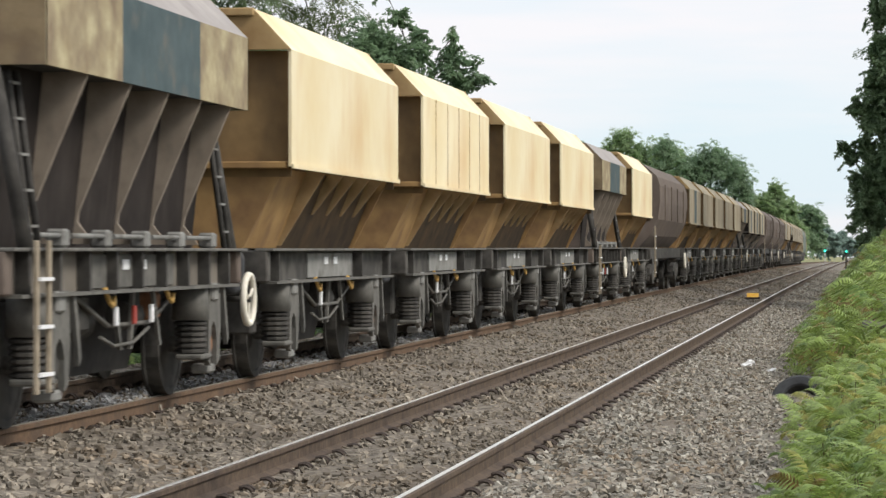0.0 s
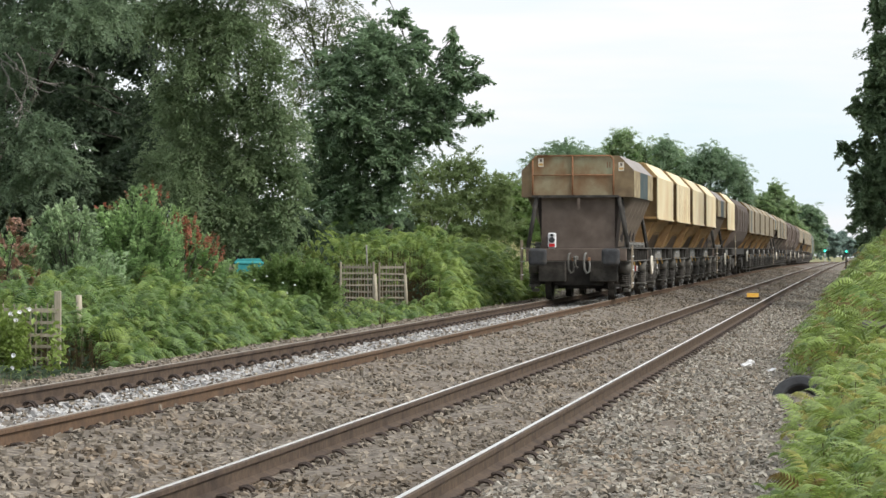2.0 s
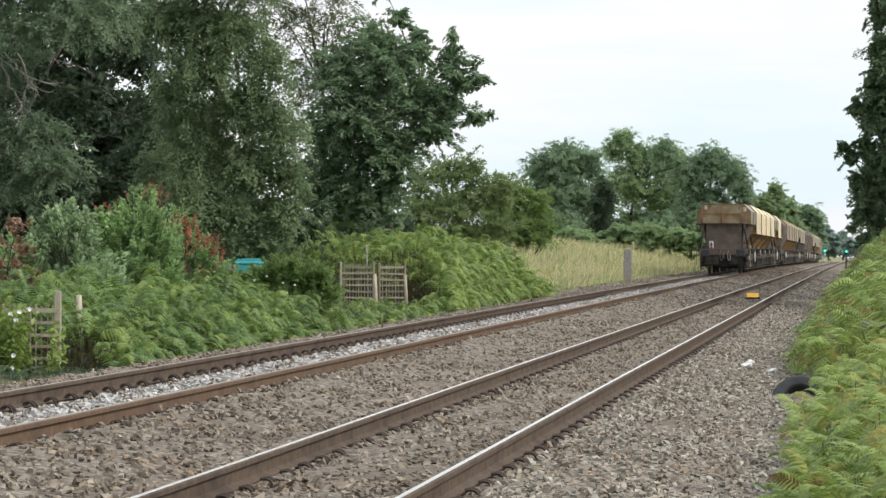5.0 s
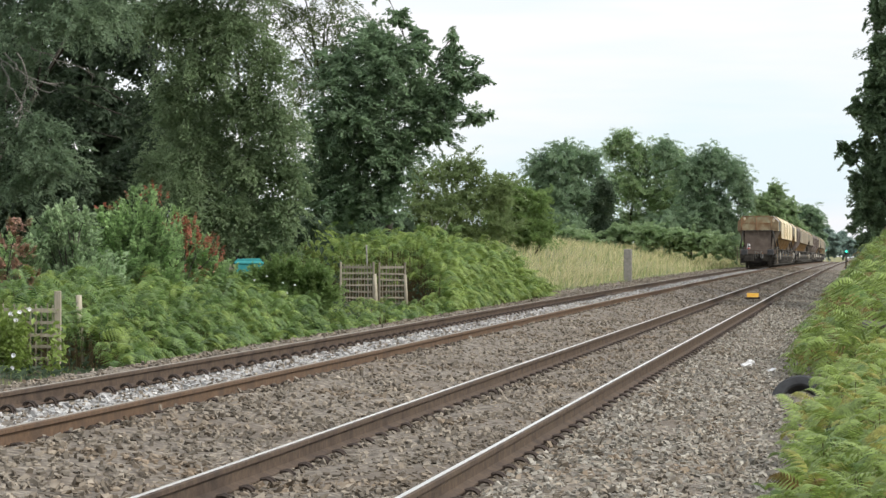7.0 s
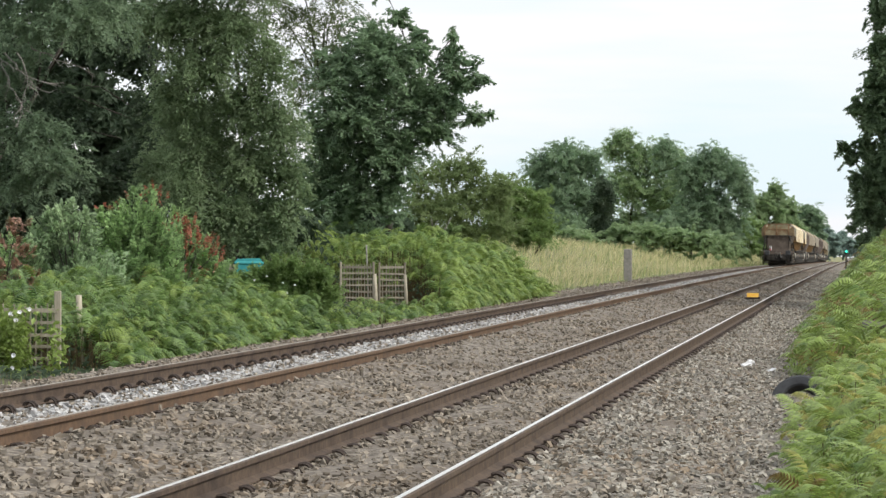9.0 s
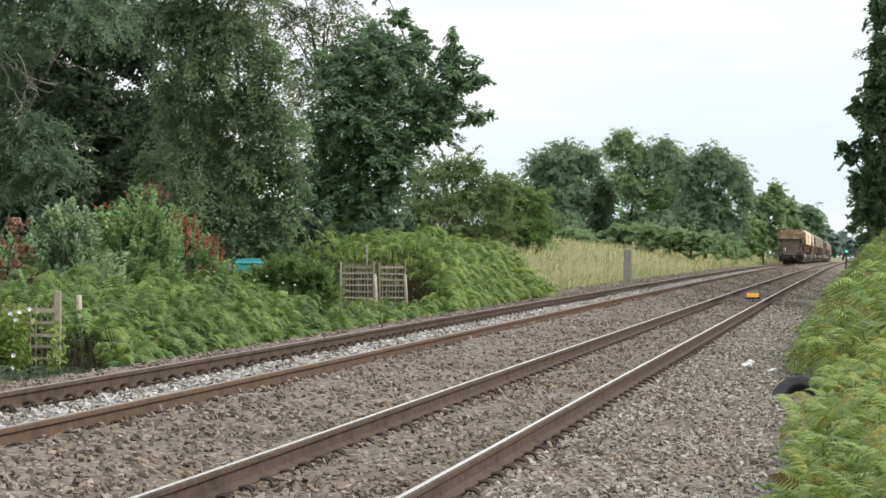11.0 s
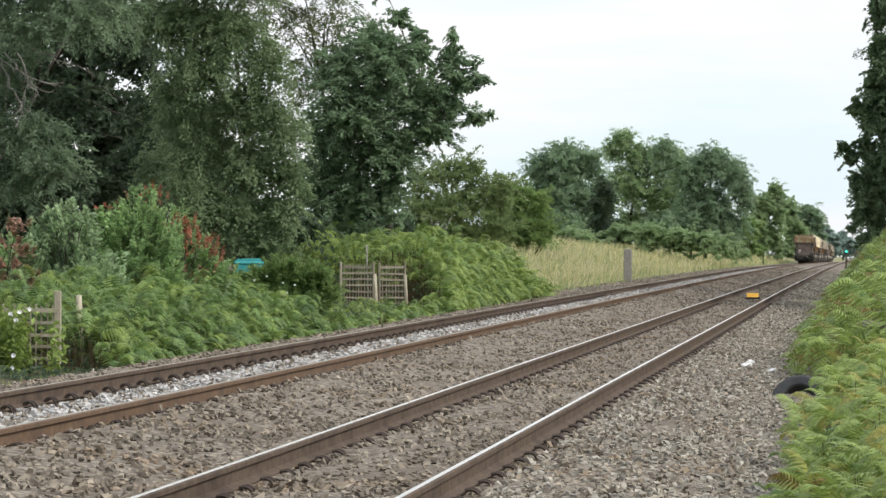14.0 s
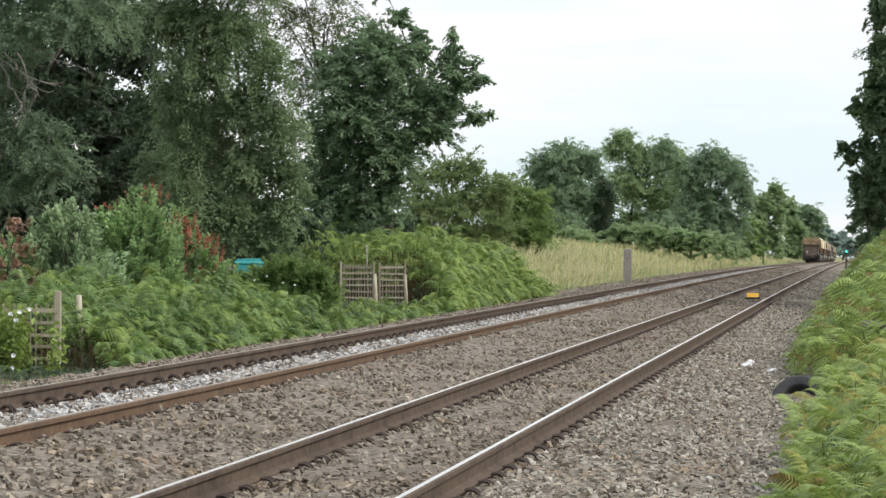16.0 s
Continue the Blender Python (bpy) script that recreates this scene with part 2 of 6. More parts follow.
M["step"] = surface("dusty_tan_steel", [(0.3, (0.2, 0.165, 0.115)), (0.7, (0.36, 0.3, 0.22))], scale=7, rough=0.8)
M["rustolive"] = surface("rusty_brown_olive", [(0.3, (0.17, 0.115, 0.06)), (0.7, (0.28, 0.215, 0.125))], scale=3, rough=0.8, stain=(0.12, 0.085, 0.055), stain_scale=2.4, stain_at=(0.45, 0.7))
M["olive_low"] = surface("olive_paint_rust_washed", [(0.3, (0.21, 0.15, 0.085)), (0.7, (0.34, 0.3, 0.19))], scale=2.6, rough=0.8, stain=(0.2, 0.105, 0.05), stain_scale=1.8, stain_at=(0.4, 0.66), stain_stretch=(1, 1, 0.7))
M["strap"] = surface("yellow_hose", [(0.3, (0.5, 0.3, 0.08)), (0.7, (0.65, 0.42, 0.14))], scale=8, rough=0.6)

M["stone_grey"] = surface("grey_stone", [(0.35, (0.2, 0.185, 0.155)), (0.65, (0.37, 0.345, 0.295))], scale=9, island=0.42, rough=0.9, bump=0.3)
M["tan_grey"] = surface("greyed_tan_paint", [(0.3, (0.26, 0.215, 0.145)), (0.7, (0.38, 0.325, 0.225))], scale=1.4, stretch=(1, 0.7, 0.5), rough=0.65, vary=0.2, stain=(0.2, 0.15, 0.09), stain_scale=1.0, stain_at=(0.48, 0.75), stain_stretch=(1, 1.2, 0.4))
# ochre with the shade of the recessed wagon end painted in
M["ochre_dark"] = surface("shaded_ochre_paint", [(0.3, (0.15, 0.09, 0.035)), (0.7, (0.26, 0.165, 0.07))], scale=2, rough=0.8, stain=(0.08, 0.05, 0.025), stain_scale=1.8, stain_at=(0.4, 0.7), stain_stretch=(1, 1, 0.5))
# grime, plus the shade under the overhanging band, in one colour
M["hop_dark"] = surface("shaded_grimy_hopper_paint", [(0.3, (0.018, 0.014, 0.012)), (0.7, (0.038, 0.031, 0.027))], scale=3, rough=0.9, spec=0.2, stain=(0.06, 0.05, 0.042), stain_scale=2.2, stain_at=(0.55, 0.85), stain_stretch=(1, 2, 0.4))
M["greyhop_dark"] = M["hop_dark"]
M["loco_green"] = surface("dark_green_paint", [(0.3, (0.05, 0.075, 0.055)), (0.7, (0.08, 0.11, 0.08))], scale=3, rough=0.5)


def glowing(name, colour, strength):
    m = bpy.data.materials.new(name)
    m.use_nodes = True
    b = m.node_tree.nodes["Principled BSDF"]
    b.inputs["Base Color"].default_value = (*colour, 1)
    b.inputs["Emission Color"].default_value = (*colour, 1)
    b.inputs["Emission Strength"].default_value = strength
    return m


M["red_glow"] = glowing("red_lamp_glow", (0.5, 0.02, 0.02), 0.12)
M["green_glow"] = glowing("green_lamp_glow", (0.05, 0.9, 0.6), 1.6)


# ---- mesh tools ----
def part(name, bm, material, parent=None, label=""):
    me = bpy.data.meshes.new(name)
    bm.to_mesh(me)
    bm.free()
    me.materials.append(M[material])
    ob = new(name, me)
    if parent is not None:
        ob.parent = parent
    if label:
        ob["label"] = label
    return ob


def share(name, ob0, parent, m):
    ob = new(name, ob0.data)
    ob.parent = parent
    ob.matrix_basis = m
    return ob


def thing(name, label, category, group="", kind=""):
    return tagged(new(name), label, category, group, kind)


def box(bm, lo, hi, bevel=0.0):
    vs = [bm.verts.new((x, y, z)) for x in (lo[0], hi[0]) for y in (lo[1], hi[1]) for z in (lo[2], hi[2])]
    fs = [bm.faces.new([vs[i] for i in f]) for f in ((0, 1, 3, 2), (4, 6, 7, 5), (0, 4, 5, 1), (2, 3, 7, 6), (0, 2, 6, 4), (1, 5, 7, 3))]
    if bevel:
        es = list({e for f in fs for e in f.edges})
        bmesh.ops.bevel(bm, geom=es, offset=bevel, segments=1, affect="EDGES")
    return bm


def boxes(*items, bevel=0.0):
    bm = bmesh.new()
    for lo, hi in items:
        box(bm, lo, hi, bevel)
    return bm


def rod(bm, p0, p1, r0, r1=None, n=8):
    p0, p1 = Vector(p0), Vector(p1)
    r1 = r0 if r1 is None else r1
    d = (p1 - p0)
    q = d.to_track_quat("Z", "Y").to_matrix()
    rings = []
    for p, r in ((p0, r0), (p1, r1)):
        rings.append([bm.verts.new(p + q @ Vector((r * math.cos(2 * math.pi * i / n), r * math.sin(2 * math.pi * i / n), 0))) for i in range(n)])
    for i in range(n):
        f = bm.faces.new((rings[0][i], rings[0][(i + 1) % n], rings[1][(i + 1) % n], rings[1][i]))
        f.smooth = n > 5
    bm.faces.new(rings[0][::-1])
    bm.faces.new(rings[1])
    return bm


def path_rod(bm, pts, r, n=6):
    for a, b in zip(pts, pts[1:]):
        rod(bm, a, b, r, n=n)
    return bm


def tube(bm, pts, r, n=5):
    """One bent bar through the points."""
    pts = [Vector(p) for p in pts]
    rings = []
    for i, p in enumerate(pts):
        d = (pts[min(i + 1, len(pts) - 1)] - pts[max(i - 1, 0)]).normalized()
        u = d.cross(Vector((0.3, 1, 0.2))).normalized()
        w = d.cross(u)
        rings.append([p + (u * math.cos(2 * math.pi * k / n) + w * math.sin(2 * math.pi * k / n)) * r for k in range(n)])
    return loft(bm, rings)


def prism(bm, pts, axis, a, b):
    """A flat outline pushed along an axis from a to b. pts are the two other coordinates, in xyz order."""
    def at(p, s):
        q = list(p)
        q.insert(axis, s)
        return q
    lo = [bm.verts.new(at(p, a)) for p in pts]
    hi = [bm.verts.new(at(p, b)) for p in pts]
    n = len(pts)
    for i in range(n):
        bm.faces.new((lo[i], lo[(i + 1) % n], hi[(i + 1) % n], hi[i]))
    bm.faces.new(lo[::-1])
    bm.faces.new(hi)
    bmesh.ops.recalc_face_normals(bm, faces=bm.faces)
    return bm


def loft(bm, rings, close=True):
    """Skins rings of equal length; caps both ends."""
    vr = [[bm.verts.new(p) for p in ring] for ring in rings]
    n = len(rings[0])
    for a, b in zip(vr, vr[1:]):
        for i in range(n):
            bm.faces.new((a[i], a[(i + 1) % n], b[(i + 1) % n], b[i]))
    if close:
        bm.faces.new(vr[0][::-1])
        bm.faces.new(vr[-1])
    bmesh.ops.recalc_face_normals(bm, faces=bm.faces)
    return bm


def from_arrays(name, verts, faces, material, parent=None, smooth=False):
    """A mesh from numpy arrays of vertices and of triangles or quads."""
    me = bpy.data.meshes.new(name)
    k = faces.shape[1]
    me.vertices.add(len(verts))
    me.vertices.foreach_set("co", verts.astype(np.float32).ravel())
    me.loops.add(faces.size)
    me.loops.foreach_set("vertex_index", faces.astype(np.int32).ravel())
    me.polygons.add(len(faces))
    me.polygons.foreach_set("loop_start", np.arange(0, faces.size, k, dtype=np.int32))
    me.polygons.foreach_set("loop_total", np.full(len(faces), k, dtype=np.int32))
    me.polygons.foreach_set("use_smooth", np.full(len(faces), smooth, dtype=bool))
    me.update(calc_edges=True)
    me.materials.append(M[material])
    ob = new(name, me)
    if parent is not None:
        ob.parent = parent
    return ob


# ---- the lie of the land ----
FAR_Y = np.array([-50, 20, 32, 60, 130, 182, 250, 307, 370, 420, 600, 1500.0])
FAR_Z = np.array([0.18, 0.19, 0.21, 0.29, 0.42, 0.48, 0.44, 0.36, 0.28, 0.21, -0.2, -3.0])
NEAR_Y = np.array([-50, 16, 28, 63, 100, 170, 250, 320, 420, 600, 1500.0])
NEAR_Z = np.array([0.0, 0.0, 0.04, 0.095, 0.155, 0.21, 0.24, 0.2, 0.1, -0.3, -3.0])
R4, R3, R2, R1 = -2.62, -4.13, -5.9, -7.41   # rail centres, near track then far track
SLEEPER = 0.668


def z_far(y):
    return float(np.mean(np.interp([y - 12, y - 4, y + 4, y + 12], FAR_Y, FAR_Z)))


def z_near(y):
    return float(np.mean(np.interp([y - 6, y - 2, y + 2, y + 6], NEAR_Y, NEAR_Z)))


# ground height across the line, relative to the mean of both tracks
CROSS_X = np.array([-900, -60, -30, -17, -13, -10.6, -9.2, -8.4, -7.6, -7.4, -6.75, -6.0, -5.8, -5.1, -4.25, -4.0, -3.4, -2.1, -1.2, -0.3, 0.6, 1.6, 4, 30, 900])
CROSS_Z = np.array([1.5, 1.5, 1.5, 1.0, 0.25, -0.1, -0.17, -0.13, -0.13, -0.185, -0.17, -0.14, -0.088, -0.1, -0.13, -0.18, -0.175, -0.19, -0.32, -0.34, 0.1, 0.8, 1.4, 1.5, 1.5])


def ground_z(x, y):
    t = np.clip((-x - 4.3) / 1.7, 0, 1)
    base = np.interp(y, NEAR_Y, NEAR_Z) * (1 - t) + (np.interp(y, FAR_Y, FAR_Z)) * t
    g = np.interp(x, CROSS_X, CROSS_Z)
    # the strip beside the camera stays low; the left bank climbs with distance
    k = np.clip((y - 30) / 60, 0, 1)
    g = np.where(x > -0.3, -0.34 + (g + 0.34) * k, g)
    k2 = np.clip((y - 60) / 90, 0.0, 1)
    g = np.where(x < -10.6, -0.1 + (g + 0.1) * (0.35 + 0.95 * k2), g)
    # the cess beyond the far track dips, less so further on
    dip = 0.2 * np.clip((-8.6 - x) / 0.6, 0, 1) * np.clip((-24 - x) / -10, 0, 1) * (1 - np.clip((y - 50) / 35, 0, 1))
    return base + g - dip


def build_ground():
    xs = np.unique(np.concatenate([[-900, -400, -150, -60, -40, -30, -24], np.arange(-20, 5.01, 0.25), [6, 8, 12, 20, 40, 100, 400, 900]]))
    ys = np.unique(np.concatenate([[-300, -100, -30, -10], np.arange(0, 130, 1.0), np.arange(130, 620, 10), [700, 900, 1500, 3000]]))
    X, Y = np.meshgrid(xs, ys)
    Z = ground_z(X, Y)
    rng = np.random.default_rng(3)
    Z = Z + rng.normal(0, 0.012, Z.shape) * (Y < 130)
    verts = np.stack([X, Y, Z], -1).reshape(-1, 3)
    nx = len(xs)
    i = (np.arange(len(ys) - 1)[:, None] * nx + np.arange(nx - 1)[None]).ravel()
    faces = np.stack([i, i + 1, i + nx + 1, i + nx], -1)
    g = from_arrays("ground", verts, faces, "soil")
    g.data.materials.append(M["ballast"])
    cx = verts[faces].mean(1)
    g.data.materials.append(M["turf"])
    kind = ((cx[:, 0] > -9.75) & (cx[:, 0] < -0.35)).astype(np.int32)
    kind[(cx[:, 0] < -9.75) & (cx[:, 1] > 88)] = 2
    g.data.polygons.foreach_set("material_index", kind)
    tagged(g, "stony ballast bed between dark earth verges", "ground", kind="structure")
    return g


build_ground()

RAIL_YS = np.concatenate([np.arange(-40, 130, 5.0), np.arange(130, 400, 10.0), np.arange(400, 1000, 40.0)])


def build_rail(x, zf, label, side="rail_side", top="rail_top"):
    """Flat-bottom rail: foot, web and head, with a worn bright running surface."""
    prof = [(-0.07, -0.159), (0.07, -0.159), (0.07, -0.148), (0.01, -0.125), (0.01, -0.045), (0.034, -0.035), (0.034, -0.006), (0.025, 0.0),
            (-0.025, 0.0), (-0.034, -0.006), (-0.034, -0.035), (-0.01, -0.045), (-0.01, -0.125), (-0.07, -0.148)]
    zs = [zf(y) for y in RAIL_YS]
    ob = part("rail", loft(bmesh.new(), [[(x + px, y, z + pz) for px, pz in prof] for y, z in zip(RAIL_YS, zs)]), side)
    tagged(ob, label, "rail", "running rails")
    bm = bmesh.new()
    crown = [(-0.022, 0.0005), (0.014, 0.0005), (0.012, 0.003), (-0.02, 0.003)]
    loft(bm, [[(x + px, y, z + pz) for px, pz in crown] for y, z in zip(RAIL_YS, zs)])
    part("running_surface", bm, top, ob, "worn running surface")
    return ob


build_rail(R4, z_near, "rust-brown steel rail with polished top on the near track")
build_rail(R3, z_near, "rust-brown steel rail with polished top on the near track")
build_rail(R2, z_far, "rust-brown steel rail with dull top on the far track", "rail_rust", "rail_dull")
build_rail(R1, z_far, "dark rusty steel rail with dull top on the far track", "rail_side", "rail_dull")


# ---- track fittings ----
def build_sleepers():
    """Concrete sleepers, sunk in the ballast to their tops, each with four rail clips."""
    def one(name, x0, x1, zf, y, label, group):
        s = part(name, boxes(((-1.25, -0.13, -0.2), (1.25, 0.13, -0.045)), bevel=0.012), "concrete")
        tagged(s, label, "sleeper", group)
        for x in (x0, x1):
            xm = x - (x0 + x1) / 2
            for sgn in (-1, 1):
                bm = bmesh.new()
                cx = xm + sgn * 0.1
                up, high = (0.0, 0.066) if x0 == R2 else (-0.02, 0.05)
                arc = [(cx + sgn * (0.008 - 0.058 * math.cos(q)), up + high * math.sin(q)) for q in (0.1, 0.6, 1.1, 1.6, 2.1, 2.6, 3.1)]
                tube(bm, [(px, -0.035, pz) for px, pz in arc] + [(px, 0.035, pz) for px, pz in arc[::-1]], 0.014)
                part("rail_clip", bm, "clip", s)
        return s
    for x0, x1, zf, label, group in ((R4, R3, z_near, "grey concrete sleeper sunk in ballast under the near track", "sleepers of the near track"),
                                     (R2, R1, z_far, "grey concrete sleeper sunk in ballast under the far track", "sleepers of the far track")):
        first = None
        y = 13.0
        while y < 82:
            m = pose((x0 + x1) / 2, y, zf(y) - 0.172)
            if first is None:
                first = one("sleeper", x0, x1, zf, y, label, group)
                first.matrix_basis = m
            else:
                copy_thing(first, m)
            y += SLEEPER


build_sleepers()


def rock_shapes(rng, k=14):
    """Angular broken stones: cubes pulled about, with one corner or two cut low."""
    v = np.array([(x, y, z) for x in (-1, 1) for y in (-1, 1) for z in (-1, 1)], float) * 0.72
    f = np.array([(0, 1, 3), (0, 3, 2), (4, 6, 7), (4, 7, 5), (0, 4, 5), (0, 5, 1), (2, 3, 7), (2, 7, 6), (0, 2, 6), (0, 6, 4), (1, 5, 7), (1, 7, 3)])
    shapes = []
    for _ in range(k):
        p = v * rng.uniform(0.65, 1.2, (8, 1)) + rng.normal(0, 0.17, (8, 3))
        shapes.append(p)
    return shapes, f


def scatter_stones(name, n, place, size, material, label, seed):
    """Loose stones, heaped on the ground: one mesh."""
    rng = np.random.default_rng(seed)
    shapes, f = rock_shapes(rng)
    shapes = np.array(shapes)
    x, y = place(rng, n)
    n = len(x)
    s = (rng.uniform(*size, n) * (1 + np.clip(y - 60, 0, 200) * 0.004))[:, None, None]
    v = shapes[rng.integers(0, len(shapes), n)]
    v = v * s * rng.uniform([0.6, 0.85, 0.35], [1.1, 1.6, 0.75], (n, 3))[:, None, :]
    a, b = rng.uniform(0, 2 * np.pi, n), rng.normal(0, 0.5, n)
    ca, sa, cb, sb = np.cos(a), np.sin(a), np.cos(b), np.sin(b)
    z0 = np.zeros(n)
    o1 = np.ones(n)
    rz = np.stack([np.stack([ca, -sa, z0], -1), np.stack([sa, ca, z0], -1), np.stack([z0, z0, o1], -1)], 1)
    rx = np.stack([np.stack([o1, z0, z0], -1), np.stack([z0, cb, -sb], -1), np.stack([z0, sb, cb], -1)], 1)
    v = np.einsum("nij,nkj->nki", rz @ rx, v)
    z = ground_z(x, y) + rng.uniform(0.0, 0.6, n) * s[:, 0, 0]
    v = v + np.stack([x, y, z], -1)[:, None, :]
    faces = f[None] + (np.arange(n) * 8)[:, None, None]
    ob = from_arrays(name, v.reshape(-1, 3), faces.reshape(-1, 3), material)
    return tagged(ob, label, "gravel", kind="stuff")


def stones_over(x0, x1, keep=None):
    def place(rng, n):
        u = rng.random(n)
        y = 15.5 * (240.0 / 15.5) ** u
        x = rng.uniform(x0, x1, n)
        ok = np.ones(n, bool)
        for r in (R1, R2, R3, R4):
            ok &= np.abs(x - r) > 0.08
        return x[ok], y[ok]
    return place


scatter_stones("ballast_stones", 60000, stones_over(-9.8, -0.8), (0.014, 0.034), "stone", "brown and grey crushed stone ballast lying between the rails", 11)
scatter_stones("pale_ballast_stones", 8500, stones_over(R1 + 0.1, R2 - 0.4), (0.02, 0.04), "stone_pale", "fresh whitish limestone ballast along the far track", 12)
scatter_stones("cess_stones", 17000, stones_over(-2.45, -0.35), (0.014, 0.034), "stone_grey", "light grey loose stones beside the near rail", 13)


# ---- the train ----
PITCH = 8.5


def spring_mesh(bm, x, y, z0, z1, r):
    k = 6
    prof = []
    for i in range(k):
        a = z0 + (z1 - z0) * i / k
        h = (z1 - z0) / k
        prof += [(r * 0.8, a), (r, a + h * 0.25), (r, a + h * 0.65), (r * 0.8, a + h * 0.9)]
    n = 10
    rings = [[(x + p * math.cos(2 * math.pi * i / n), y + p * math.sin(2 * math.pi * i / n), z) for i in range(n)] for p, z in prof]
    return loft(bm, rings)


def wheel_mesh(bm, x, side, r=0.46):
    """A tapered disc wheel with a flange, lathed about the axle."""
    prof = [(0.065, 0.10), (0.065, r - 0.07), (0.075, r - 0.06), (0.075, r - 0.005), (-0.04, r), (-0.045, r + 0.028), (-0.07, r + 0.026), (-0.07, r - 0.06), (-0.03, r - 0.09), (-0.05, 0.1)]
    n = 28
    rings = [[(x + side * a, q * math.cos(2 * math.pi * i / n), q * math.sin(2 * math.pi * i / n)) for i in range(n)] for a, q in prof]
    return loft(bm, rings)


def wheelset(wagon, y):
    bm = bmesh.new()
    rod(bm, (-1.08, 0, 0), (1.08, 0, 0), 0.075, n=10)
    axle = part("axle", bm, "under", wagon)
    axle.matrix_basis = pose(0, y, 0.46)
    for side in (-1, 1):
        part("wheel", wheel_mesh(bmesh.new(), side * 0.753, side), "under", axle)
    return axle


def suspension(wagon, y, side):
    """Pedestal guard, axlebox and two coil nests outside the wheel."""
    x = side * 1.08
    sx = lambda a, b: (min(side * a, side * b), max(side * a, side * b))
    # horn guide: a broad plate with an arched opening, and the tie under it
    bm = bmesh.new()
    prism(bm, [(y - 0.12, 1.0), (y + 0.27, 1.0), (y + 0.31, 0.64), (y + 0.25, 0.31), (y + 0.15, 0.27), (y + 0.15, 0.5), (y + 0.11, 0.61), (y + 0.03, 0.66),
               (y - 0.05, 0.61), (y - 0.09, 0.5), (y - 0.09, 0.27), (y - 0.17, 0.31), (y - 0.17, 0.7)], 0, side * 1.15, side * 1.2)
    ped = part("pedestal", bm, "undergrey", wagon)
    part("foot", boxes(((sx(1.02, 1.19)[0], y - 0.08, 0.2), (sx(1.02, 1.19)[1], y + 0.14, 0.285)), bevel=0.02), "panelgrey", ped)
    bm = bmesh.new()
    box(bm, (sx(1.0, 1.14)[0], y - 0.1, 0.34), (sx(1.0, 1.14)[1], y + 0.16, 0.64), 0.03)
    rod(bm, (side * 1.08, y + 0.03, 0.46), (side * 1.17, y + 0.03, 0.46), 0.075, n=10)
    part("axlebox", bm, "rust" if side * y > 6 else "under", ped)
    part("spring_plate", boxes(((sx(0.98, 1.22)[0], y - 0.49, 0.335), (sx(0.98, 1.22)[1], y - 0.12, 0.385)), bevel=0.015), "undergrey", ped)
    part("coil_spring", spring_mesh(bmesh.new(), x, y - 0.33, 0.385, 0.68, 0.14), "under", ped)
    bm = bmesh.new()
    rod(bm, (x, y - 0.33, 0.68), (x, y - 0.33, 0.99), 0.16, 0.15, 14)
    part("spring_pot", bm, "undergrey", ped)
    part("hanger_bracket", boxes(((sx(1.16, 1.23)[0], y - 0.1, 0.84), (sx(1.16, 1.23)[1], y + 0.1, 1.0)), bevel=0.02), "panelgrey", ped)
    bm = bmesh.new()
    prism(bm, [(y + 0.3, 0.98), (y + 0.37, 0.98), (y + 0.52, 0.5), (y + 0.46, 0.44)], 0, side * 1.19, side * 1.225)
    part("damper_link", bm, "undergrey", ped)


